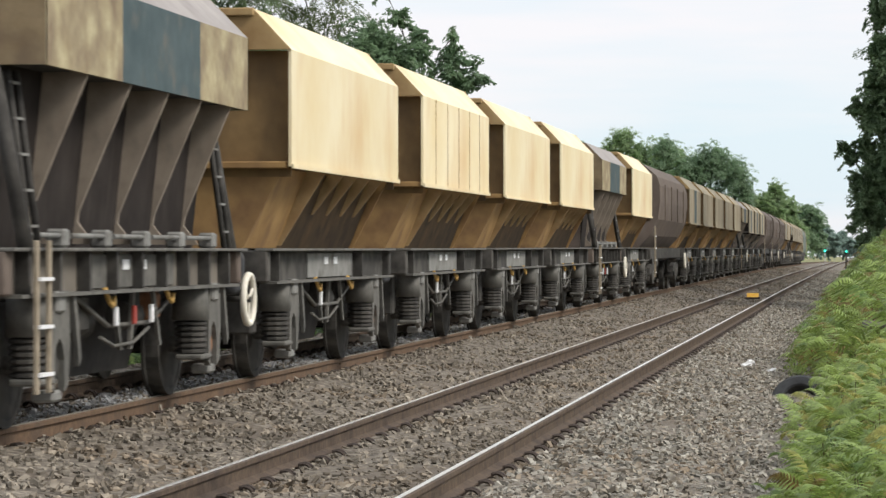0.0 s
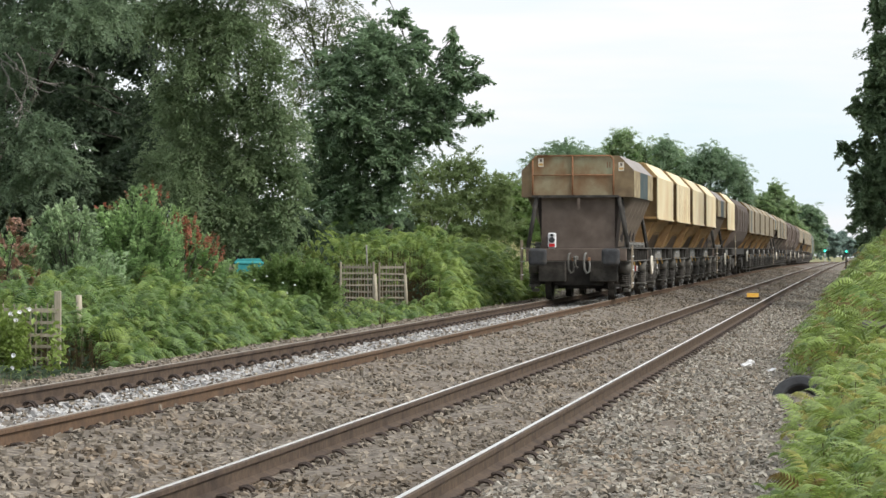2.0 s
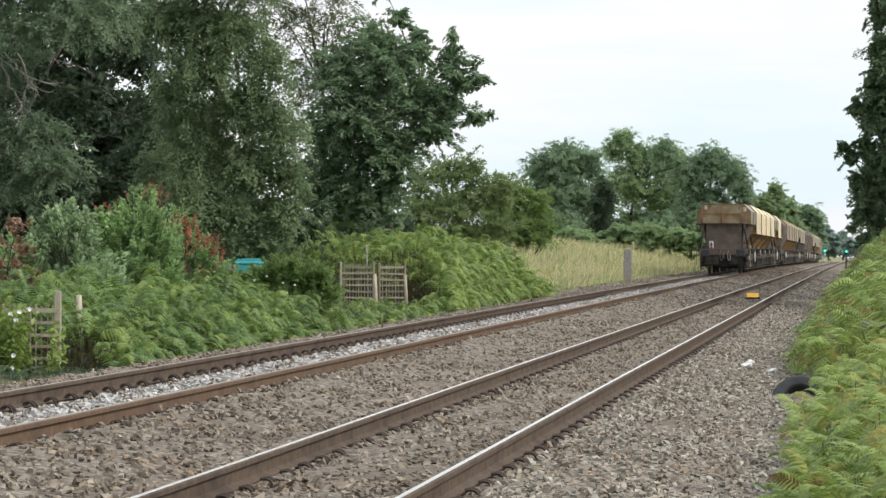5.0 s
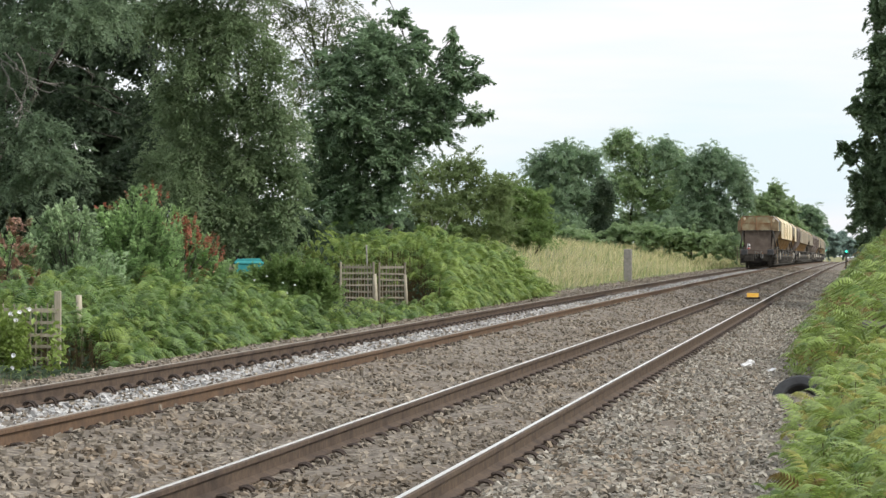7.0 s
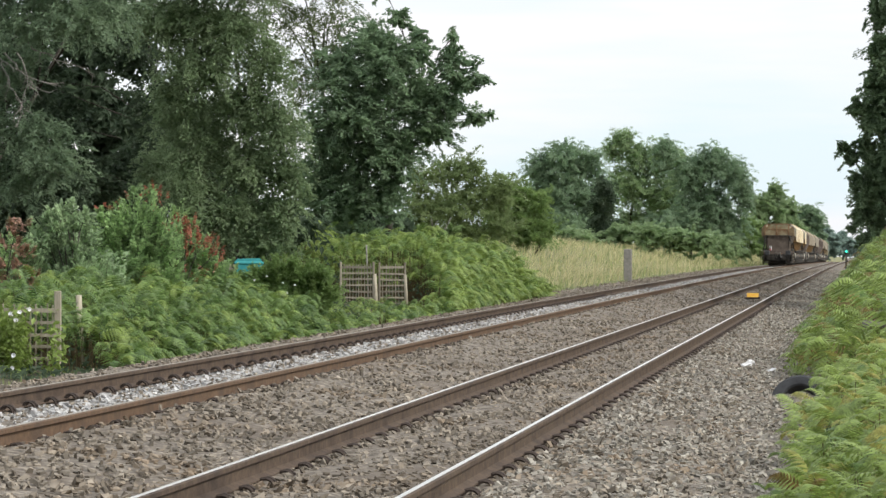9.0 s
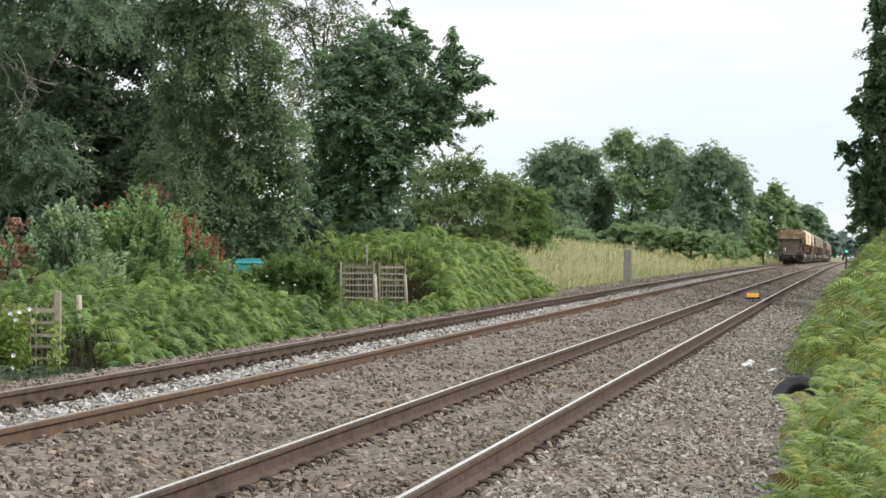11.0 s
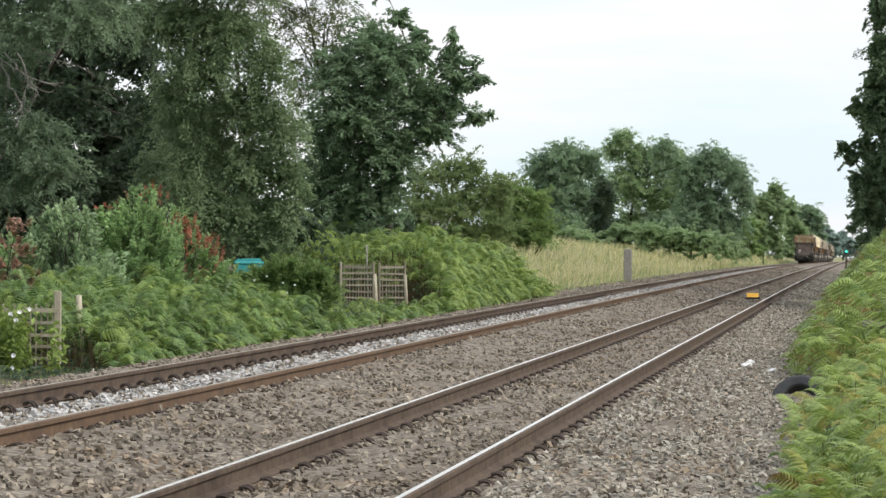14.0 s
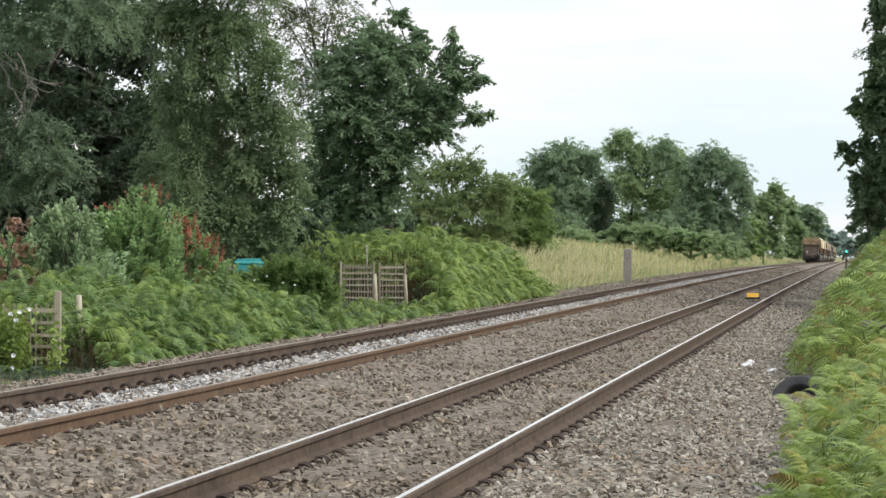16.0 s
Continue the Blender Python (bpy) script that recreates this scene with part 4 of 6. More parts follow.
def hopper_long(label):
    """Long brown bogie hopper with curved sides."""
    w = thing("bogie_hopper_wagon", label, "railway wagon", "wagons of the train")
    L = 15.3
    ya, yb = 1.3, 14.0
    half = [(0.82, 1.32), (1.12, 1.65), (1.33, 2.1), (1.39, 2.6), (1.38, 3.05), (1.3, 3.3), (0.9, 3.66)]
    ring = half + [(-x, z) for x, z in half[::-1]]
    bm = loft(bmesh.new(), [[(x, y, z) for x, z in ring] for y in (ya, yb)])
    body = part("hopper_body", bm, "maroon", w)
    for y, s in ((ya, -1), (yb, 1)):
        rim = [(x * 1.012, z + 0.01) for x, z in ring]
        lo, hi = sorted((y, y + s * 0.06))
        part("end_rim", loft(bmesh.new(), [[(x, yy, z) for x, z in rim] for yy in (lo, hi)]), "maroon", body)
    for side in (-1, 1):
        for i in range(4):
            y = ya + 2.2 + i * 2.8
            bm = boxes(((min(side * 1.385, side * 1.41), y - 0.03, 2.1), (max(side * 1.385, side * 1.41), y + 0.03, 3.1)))
            part("side_rib", bm, "maroon", body)
        lo, hi = sorted((side * 0.95, side * 1.15))
        part("sill", boxes(((lo, 0.6, 1.0), (hi, L - 0.6, 1.3)), bevel=0.01), "under", w)
    for y, s in ((0.58, 1), (L - 0.58, -1)):
        hs = part("headstock", boxes(((-1.2, min(y, y + s * 0.2), 0.98), (1.2, max(y, y + s * 0.2), 1.29)), bevel=0.015), "under", w)
        for x in (-0.865, 0.865):
            bm = bmesh.new()
            rod(bm, (x, y, 1.06), (x, y - s * 0.57, 1.06), 0.13, 0.2, 12)
            part("buffer", bm, "black", w)
    for yb0 in (2.7, L - 2.7):
        for ax in (-0.9, 0.9):
            wheelset(w, yb0 + ax)
        for side in (-1, 1):
            lo, hi = sorted((side * 1.0, side * 1.12))
            bm = bmesh.new()
            prism(bm, [(yb0 - 1.25, 0.55), (yb0 - 0.6, 0.6), (yb0 - 0.35, 0.3), (yb0 + 0.35, 0.3), (yb0 + 0.6, 0.6), (yb0 + 1.25, 0.55), (yb0 + 1.2, 0.75), (yb0 + 0.4, 0.85), (yb0 - 0.4, 0.85), (yb0 - 1.2, 0.75)], 0, lo, hi)
            bf = part("bogie_frame", bm, "under", w)
            for dy in (-0.18, 0.18):
                part("coil_spring", spring_mesh(bmesh.new(), side * 1.06, yb0 + dy, 0.4, 0.66, 0.1), "undergrey", bf)
    hand_wheel(w, L - 1.0, 1.3, 0.9)
    ladder(w, 1.3, 0.9, 0.5, 1.9)
    return w


def locomotive():
    w = thing("diesel_locomotive", "dark green diesel locomotive with pale cab leading the train", "locomotive")
    half = [(1.3, 1.2), (1.34, 1.5), (1.34, 2.7), (1.2, 3.3), (0.8, 3.75)]
    ring = half + [(-x, z) for x, z in half[::-1]]
    part("body", loft(bmesh.new(), [[(x, y, z) for x, z in ring] for y in (2.8, 18.0)]), "loco_green", w)
    for a, b in ((0.8, 2.8), (18.0, 20.2)):
        cab = part("cab", loft(bmesh.new(), [[(x * 1.01, y, z * 1.01) for x, z in ring] for y in (a, b)]), "cream", w)
        for side in (-1, 1):
            lo, hi = sorted((side * 1.3, side * 1.365))
            part("cab_window", boxes(((lo, a + 0.6, 2.3), (hi, a + 1.4, 2.9))), "black", cab)
    part("underframe", boxes(((-1.25, 0.6, 0.8), (1.25, 20.4, 1.2)), bevel=0.03), "under", w)
    part("fuel_tank", boxes(((-1.2, 8.0, 0.35), (1.2, 13.0, 0.8)), bevel=0.08), "under", w)
    for yb0 in (3.6, 17.4):
        for ax in (-1.9, 0, 1.9):
            wheelset(w, yb0 + ax)
        for side in (-1, 1):
            lo, hi = sorted((side * 1.0, side * 1.15))
            part("bogie_frame", boxes(((lo, yb0 - 2.4, 0.45), (hi, yb0 + 2.4, 0.8)), bevel=0.03), "under", w)
    return w


TRUE = 0.96   # the drawn lengths and heights are this much too large


def true_size(w):
    for m in {o.data for o in w.children_recursive}:
        m.transform(Matrix.Diagonal((1, TRUE, TRUE, 1)))
    for o in w.children_recursive:
        o.location = (o.location.x, o.location.y * TRUE, o.location.z * TRUE)


def build_train():
    """All vehicles, rear to front; returns (thing, distance of its rear buffers ahead of the train's tail)."""
    train, at = [], 0.0
    made = {}
    makers = {
        "Z": (lambda: hopper_low(True, label="last hopper wagon, grimy grey with stained cream and faded blue band"), PITCH),
        "A": (lambda: hopper_low(False, label="grimy dark grey hopper wagon with cream and blue band"), PITCH),
        "T": (lambda: hopper_tall("tan", "ochre", "dusty tan hopper wagon with smooth tall sides"), PITCH),
        "R": (lambda: hopper_tall("tan", "ochre", "dusty tan hopper wagon with vertical rib lines", ribs=5), PITCH),
        "S": (lambda: hopper_tall("tan_grey", "ochre", "greyish tan hopper wagon with dark blue stripe", stripe=True), PITCH),
        "G": (lambda: hopper_tall("tan_grey", "ochre", "greyish tan hopper wagon with rusty hopper"), PITCH),
        "D": (lambda: hopper_tall("tan_grey", "greyhop", "greyish tan hopper wagon over dark hopper with blue stripe", stripe=True), PITCH),
        "C": (lambda: hopper_long("long maroon-brown bogie hopper wagon with curved sides"), 15.3),
        "L": (locomotive, 21.0),
    }
    for c in "ZTRTTATCSGGGGADDDCCCDGADGGDGL":
        make, length = makers[c]
        length *= TRUE
        if c in made:
            w = copy_thing(made[c], Matrix())
        else:
            w = made[c] = make()
            true_size(w)
        train.append((w, at, length))
        at += length
    return train


TRAIN = build_train()
TRACK_X = (R1 + R2) / 2


def tail_y(t):
    """Where the tail's buffers are at t seconds."""
    return 17.0977 + 24.4029 * t + 0.20214 * t ** 2 + -0.038301 * t ** 3 + 0.0015043 * t ** 4 - 3.4 * t * math.exp(-t / 0.42)


def motions():
    for w, at, length in TRAIN:
        rows = []
        for k in range(33):
            t = k * 0.5
            y = tail_y(t) + at
            a, b = z_far(y + 1.5), z_far(y + length - 1.5)
            pitch = math.degrees(math.atan2(b - a, length - 3))
            rows.append((t, pose(TRACK_X, y, a - (b - a) * 1.5 / (length - 3), pitch, 0, 0)))
        walk(w, rows)


# ---- trees and shrubs ----
def unit(v):
    return v / np.maximum(np.linalg.norm(v, axis=1), 1e-6)[:, None]


def leaf_quads(rng, c, size, up=0.9, nrm=None, way=None):
    """Diamond-shaped, slightly folded leaves at the points c, lying across nrm and pointing roughly along way."""
    n = len(c)
    if nrm is None:
        nrm = rng.normal(0, 1, (n, 3)) + np.array([0, 0, up])
    nrm = unit(nrm)
    side = rng.normal(0, 1, (n, 3))
    if way is not None:
        side = side * 0.55 + way
    a = unit(side - nrm * (side * nrm).sum(1)[:, None])
    b = np.cross(nrm, a)
    s = (size * rng.uniform(0.6, 1.3, n))[:, None]
    droop = nrm * s * 0.16
    v = np.stack([c - a * s * 0.55, c + b * s * 0.29 + droop - a * s * 0.08, c + a * s * 0.62, c - b * s * 0.29 + droop - a * s * 0.08], 1)
    f = np.arange(n * 4).reshape(n, 4)
    return v.reshape(-1, 3), f


def crown_pads(rng, lobes, n, size, pad, droop, core, ruffle):
    """Leaves laid on overlapping pads, the ends of twigs, that shingle the outside of each lobe; larger leaves fill its shade.
    droop: how far the twigs rise (+) or hang (-)."""
    area = np.array([l[3] * (l[3] + l[4]) for l in lobes])
    pts, nrms, ways, sizes, twigs = [], [], [], [], []
    for (x, y, z, rx, rz), share_ in zip(lobes, area / area.sum()):
        c = np.array([x, y + rng.uniform(-0.5, 0.5) * rx, z])
        R = np.array([rx, 0.8 * rx, rz])
        m = max(20, int(n * share_ * (1 - core)))
        k = max(7, int(m / 42))
        d = unit(rng.normal(0, 1, (k, 3)) + np.array([0, -0.25, 0.25]))
        rad = rng.uniform(0.45, 1.08, k) ** 0.6 * np.where(rng.random(k) < (0.1 if ruffle > 0.3 else 0.02), rng.uniform(1.05, 1.28, k), 1)
        at = c + d * R * rad[:, None]
        out = unit(d * np.array([1, 1, 0.45]) + np.array([0, 0, droop]) + rng.normal(0, 0.25, (k, 3)))
        across = unit(np.cross(out, np.array([0, 0, 1.0])) + rng.normal(0, 0.3, (k, 3)))
        face = np.cross(across, out)
        face = unit(np.where((face[:, 2] < 0)[:, None], -face, face) + d * 0.35)
        L = pad * rng.uniform(0.55, 1.35, k) * np.clip(min(rx, rz) / pad / 0.9, 0.35, 1)
        pick = rng.integers(0, k, m)
        u = rng.random(m) ** 0.8
        wide = rng.normal(0, 1, m) * 0.24 * (1.1 - 0.75 * u)
        Lp = L[pick][:, None]
        p = at[pick] + out[pick] * Lp * (u - 0.45)[:, None] + across[pick] * Lp * wide[:, None] + face[pick] * Lp * rng.normal(0, 0.05, m)[:, None]
        p[:, 2] -= (0.34 if droop < 0.5 else -0.1) * Lp[:, 0] * u ** 2 + 0.5 * Lp[:, 0] * wide ** 2
        pts.append(p)
        nrms.append(face[pick] + d[pick] * max(0.0, 1.0 - 3 * ruffle) + rng.normal(0, ruffle, (m, 3)))
        ways.append(out[pick] + across[pick] * np.sign(wide)[:, None] * 0.6)
        sizes.append(np.full(m, size))
        for i in range(0, k, 5):
            twigs.append((c + (at[i] - c) * 0.35, at[i] - out[i] * L[i] * 0.3, at[i] + out[i] * L[i] * 0.35))
        q = int(n * share_ * core)
        if q:
            e = rng.normal(0, 1, (q, 3))
            e *= (rng.random(q) ** 0.4 / np.linalg.norm(e, axis=1))[:, None]
            pts.append(c + e * R * 0.72)
            nrms.append(rng.normal(0, 1, (q, 3)))
            ways.append(rng.normal(0, 1, (q, 3)))
            sizes.append(np.full(q, size * 1.9))
    return np.concatenate(pts), np.concatenate(nrms), np.concatenate(ways), np.concatenate(sizes), twigs


def grow(name, category, label, mat, size, n, base, seed, lobes, pad=0.6, droop=-0.2, core=0.07, limbs=1.0, ruffle=0.33):
    """A tree, bush or shrub: trunk, a limb into each lobe of its crown, twigs, and the crown's leaves."""
    rng = np.random.default_rng(seed)
    t = thing(name, label, category)
    bx, by = base
    bz = float(ground_z(np.array(bx), np.array(by)))
    zt = max(l[2] for l in lobes)
    span = zt - bz
    r0 = max(0.025, span * 0.016)
    t.location = (bx, by, bz)
    bm = bmesh.new()
    k = 5
    lean = rng.normal(0, 0.02 * span, (k + 1, 2)).cumsum(0)
    cx = float(np.mean([l[0] for l in lobes])) - bx
    pts = [(lean[i][0] * (i > 0) + cx * (i / k) ** 2, lean[i][1] * (i > 0), span * 0.8 * i / k - 0.1) for i in range(k + 1)]
    for i in range(k):
        rod(bm, pts[i], pts[i + 1], r0 * (1 - 0.16 * i), r0 * (1 - 0.16 * (i + 1)), 8)
    part("trunk", bm, "bark", t)
    for l in lobes:
        i = int(np.clip((l[2] - bz - 0.6) / (span * 0.8) * k, 0, k - 1))
        a = Vector(pts[i])
        b = Vector((l[0] - bx, l[1] - by, l[2] - bz))
        bm = bmesh.new()
        mid = a.lerp(b, 0.55) + Vector((0, 0, 0.05 * span))
        rod(bm, a, mid, r0 * 0.4 * limbs, r0 * 0.25 * limbs, 6)
        rod(bm, mid, b, r0 * 0.25 * limbs, r0 * 0.08 * limbs, 6)
        for _ in range(5):
            d = Vector(rng.normal(0, 1, 3)).normalized()
            rod(bm, b.lerp(mid, rng.random() * 0.5), b + Vector((d.x * l[3], d.y * l[3], d.z * l[4])) * 0.85, r0 * 0.1 * limbs, r0 * 0.03 * limbs, 4)
        part("limb", bm, "bark", t)
    c, nrm, way, sizes, twigs = crown_pads(rng, lobes, n, size, pad, droop, core, ruffle)
    up = c[:, 2] > ground_z(c[:, 0], c[:, 1]) + 0.05
    v, f = leaf_quads(rng, c[up], sizes[up], nrm=nrm[up], way=way[up])
    from_arrays("crown", v - np.array([bx, by, bz]), f, mat, t)
    if size < 0.13:
        bm = bmesh.new()
        rt = max(0.004, size * 0.08)
        o = np.array([bx, by, bz])
        for a, b, e in twigs[::2][:220]:
            if b[2] > bz:
                rod(bm, a - o, b - o, rt * 1.5, rt, 3)
                rod(bm, b - o, e - o, rt, rt * 0.4, 3)
        tagged(part("twigs", bm, "bark", t), kind="stuff")
    return t


def dead_twigs(t, spot, n, seed, drop=0.15):
    """Bare bleached twigs that hang from a tree."""
    rng = np.random.default_rng(seed)
    for _ in range(n):
        bm = bmesh.new()
        p = Vector(spot) + Vector((rng.normal(0, 0.32), rng.normal(0, 0.2), rng.normal(0, 0.15))) - t.location
        d = Vector((rng.normal(0.35, 0.5), rng.normal(0, 0.2), -0.75)).normalized()
        for i in range(9):
            q = p + d * drop
            rod(bm, p, q, 0.013 - 0.0011 * i, 0.0119 - 0.0011 * i, 5)
            if i > 0:
                e = (d + Vector((rng.normal(0, 0.9), rng.normal(0, 0.5), -0.2))).normalized()
                m_ = q + e * 0.15
                rod(bm, q, m_, 0.007, 0.005, 4)
                rod(bm, m_, m_ + (e + Vector((rng.normal(0, 0.7), 0, rng.normal(0, 0.5)))).normalized() * 0.14, 0.005, 0.002, 4)
            p = q
            d = (d + Vector((rng.normal(0, 0.45), rng.normal(0, 0.2), rng.normal(-0.1, 0.3)))).normalized()
        part("dead_twig", bm, "deadwood", t, "bleached bare twig")


grey_tree = grow('tree', 'tree', 'tall tree with grey-green leaves and bleached hanging twigs', 'leaf_grey', 0.068, 42000, (-16.4, 50.3), 101,
     [(-14.1, 48.3, 5.54, 1.3, 0.48), (-13.08, 48.3, 5.68, 0.6, 0.5), (-15.1, 49.2, 4.87, 0.61, 0.61), (-14.51, 48.3, 3.55, 0.75, 0.45), (-14.1, 48.3, 3.0, 0.8, 0.48), (-14.93, 48.3, 2.71, 0.6, 0.5), (-15.96, 48.3, 3.91, 1.1, 1.5), (-13.9, 48.3, 6.79, 1.39, 0.7), (-15.65, 48.3, 6.51, 1.2, 0.9)], pad=0.5, droop=-0.25, core=0.12, limbs=0.6)
grow('tree', 'tree', 'dark shady tree behind garden shrubs', 'leaf_dark', 0.09, 44000, (-14.3, 59.5), 102,
     [(-16.05, 57.5, 6.03, 1.3, 0.71), (-14.96, 57.5, 5.42, 0.71, 0.59), (-17.15, 57.5, 5.09, 0.95, 0.71), (-16.54, 57.5, 4.13, 0.71, 0.59), (-14.59, 57.5, 4.36, 0.53, 0.83), (-15.08, 57.5, 3.3, 0.71, 0.59), (-16.3, 57.5, 2.83, 1.42, 0.47), (-14.23, 57.5, 2.82, 0.83, 0.71), (-13.27, 57.5, 2.23, 0.94, 0.59), (-18.88, 57.5, 4.98, 1.43, 2.03), (-16.05, 57.5, 8.16, 2.37, 1.3), (-13.87, 57.5, 7.77, 1.41, 0.94)], pad=0.6, droop=-0.2, core=0.2, limbs=0.35)
grow('tree', 'tree', 'leafy tree with drooping olive-green branches', 'leaf_olive', 0.064, 76000, (-12.3, 55.4), 103,
     [(-13.09, 52.9, 5.85, 0.98, 0.6), (-11.98, 52.9, 5.62, 0.92, 0.65), (-11.21, 52.9, 4.97, 0.54, 0.65), (-12.43, 52.9, 4.87, 0.76, 0.6), (-12.98, 52.9, 4.23, 0.54, 0.65), (-11.65, 52.9, 4.11, 0.81, 0.65), (-10.94, 52.9, 3.73, 0.49, 0.65), (-12.54, 52.9, 3.46, 0.7, 0.65), (-11.43, 52.9, 3.03, 0.81, 0.65), (-10.72, 52.9, 2.81, 0.34, 0.54), (-12.65, 52.9, 2.6, 0.65, 0.54), (-13.66, 54.5, 3.03, 0.47, 0.67), (-11.76, 52.9, 2.11, 0.86, 0.54), (-10.83, 52.9, 2.05, 0.43, 0.54), (-12.76, 52.9, 1.84, 0.54, 0.43), (-11.32, 52.9, 1.62, 0.65, 0.32), (-12.1, 52.9, 6.92, 1.41, 0.76)], pad=0.6, droop=-0.55, core=0.14, limbs=0.5)
grow('tree', 'tree', 'thin open tree with sparse grey leaves', 'leaf_thin', 0.08, 19000, (-14.8, 76.7), 104,
     [(-16.26, 76.7, 8.13, 0.94, 0.63), (-15.14, 76.7, 7.5, 0.78, 0.78), (-14.35, 76.7, 8.11, 0.78, 0.62), (-14.82, 76.7, 6.4, 0.78, 0.7), (-15.46, 76.7, 5.47, 0.62, 0.94), (-14.19, 76.7, 7.02, 0.62, 0.62), (-15.46, 76.7, 9.37, 1.72, 0.78)], pad=0.7, droop=-0.3, core=0.0, limbs=0.5)
grow('tree', 'tree', 'broad sycamore tree with dark green leaves', 'leaf_syc', 0.115, 46000, (-13.2, 76.4), 105,
     [(-12.81, 74.9, 7.1, 0.73, 0.7), (-13.7, 74.9, 6.28, 0.84, 0.76), (-12.47, 74.9, 6.42, 0.91, 0.83), (-11.62, 74.9, 6.86, 0.42, 0.48), (-13.24, 74.9, 5.13, 1.22, 0.91), (-11.85, 74.9, 5.5, 0.99, 0.76), (-10.78, 74.9, 6.47, 0.54, 0.64), (-10.35, 74.9, 5.94, 0.39, 0.36), (-10.2, 74.9, 6.39, 0.15, 0.3), (-9.93, 74.9, 6.06, 0.18, 0.14), (-10.75, 74.9, 7.22, 0.17, 0.27), (-9.77, 74.9, 5.18, 0.15, 0.12), (-11.78, 74.9, 7.32, 0.27, 0.3), (-12.31, 74.9, 7.7, 0.36, 0.33), (-11.09, 74.9, 5.34, 0.83, 0.53), (-10.14, 74.9, 5.0, 0.36, 0.21), (-14.01, 74.9, 4.3, 0.91, 0.91), (-12.62, 74.9, 4.14, 1.14, 0.76), (-11.39, 74.9, 4.66, 0.76, 0.42), (-13.55, 74.9, 3.08, 1.06, 0.91), (-12.47, 74.9, 3.0, 0.61, 0.83), (-14.09, 74.9, 2.01, 0.76, 0.76), (-13.08, 74.9, 1.71, 0.84, 0.68), (-14.63, 74.9, 3.24, 0.53, 0.76), (-12.62, 74.9, 8.54, 0.36, 0.36)], pad=0.75, droop=0.1, core=0.13, limbs=0.5)
grow('tree', 'tree', 'dark tree standing deep in the garden', 'leaf_dark', 0.17, 36000, (-16.2, 68.5), 106,
     [(-20.43, 67.5, 3.08, 2.09, 1.53), (-17.56, 67.5, 2.93, 1.8, 1.25), (-16.28, 67.5, 4.17, 1.24, 1.66), (-20.71, 67.5, 6.01, 1.54, 1.67), (-18.27, 67.5, 6.82, 1.67, 1.25), (-18.99, 67.5, 5.16, 1.67, 1.25), (-17.84, 67.5, 4.46, 1.53, 1.11), (-15.29, 67.5, 3.06, 1.38, 1.1), (-22.31, 67.5, 4.63, 2.1, 2.8), (-17.84, 67.5, 8.9, 3.05, 1.25), (-13.89, 67.5, 2.09, 1.24, 0.83), (-15.17, 82.0, 1.74, 1.5, 0.83), (-13.98, 84.0, 2.0, 1.02, 0.85), (-19.42, 67.5, 3.35, 1.25, 0.97), (-18.85, 67.5, 1.96, 1.67, 0.7), (-16.71, 67.5, 1.82, 1.52, 0.55), (-16.62, 60.0, 1.53, 1.73, 0.49), (-14.87, 67.5, 1.54, 0.97, 0.55), (-16.28, 67.5, 1.54, 0.83, 0.41), (-20.86, 67.5, 1.96, 1.26, 0.84), (-15.11, 86.0, 2.54, 1.22, 0.79)], pad=0.9, droop=-0.2, core=0.55, limbs=0.25)
grow('bush', 'bush', 'yellowish green bush at the field edge', 'leaf_bush', 0.1, 22000, (-15.5, 110.9), 107,
     [(-17.21, 110.9, 4.32, 0.79, 0.79), (-16.19, 110.9, 4.54, 1.01, 0.85), (-15.28, 110.9, 4.76, 0.78, 0.67), (-14.83, 110.9, 3.75, 1.12, 1.01), (-15.96, 110.9, 3.2, 1.57, 1.01), (-17.32, 110.9, 2.97, 1.12, 1.12), (-14.04, 110.9, 3.64, 0.78, 1.01), (-17.21, 110.9, 2.12, 1.23, 0.58), (-15.28, 110.9, 2.19, 1.34, 0.58), (-13.93, 110.9, 2.41, 0.89, 0.67)], core=0.25, limbs=0.5, pad=0.8, droop=0.2)
grow('bush', 'bush', 'pale green sallow bush beside the meadow', 'leaf_mid', 0.13, 15000, (-16.0, 140.0), 108,
     [(-17.3, 140, 4.36, 1.13, 0.99), (-16.17, 140, 3.66, 1.27, 1.27), (-17.73, 140, 3.1, 1.41, 1.27), (-15.6, 140, 2.53, 0.99, 0.79), (-17.02, 140, 2.11, 1.41, 0.62)], core=0.25, limbs=0.5, pad=0.9, droop=0.15)
grow('tree', 'tree', "round oak tree at the far wood's edge", 'leaf_far_haze', 0.155, 40000, (-22.5, 216.0), 109,
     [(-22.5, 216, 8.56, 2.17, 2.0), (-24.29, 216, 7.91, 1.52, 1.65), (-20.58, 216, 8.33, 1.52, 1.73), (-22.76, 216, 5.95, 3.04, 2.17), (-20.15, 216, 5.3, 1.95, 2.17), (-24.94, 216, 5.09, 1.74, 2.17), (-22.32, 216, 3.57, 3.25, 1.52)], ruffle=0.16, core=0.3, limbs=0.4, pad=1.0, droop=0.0)
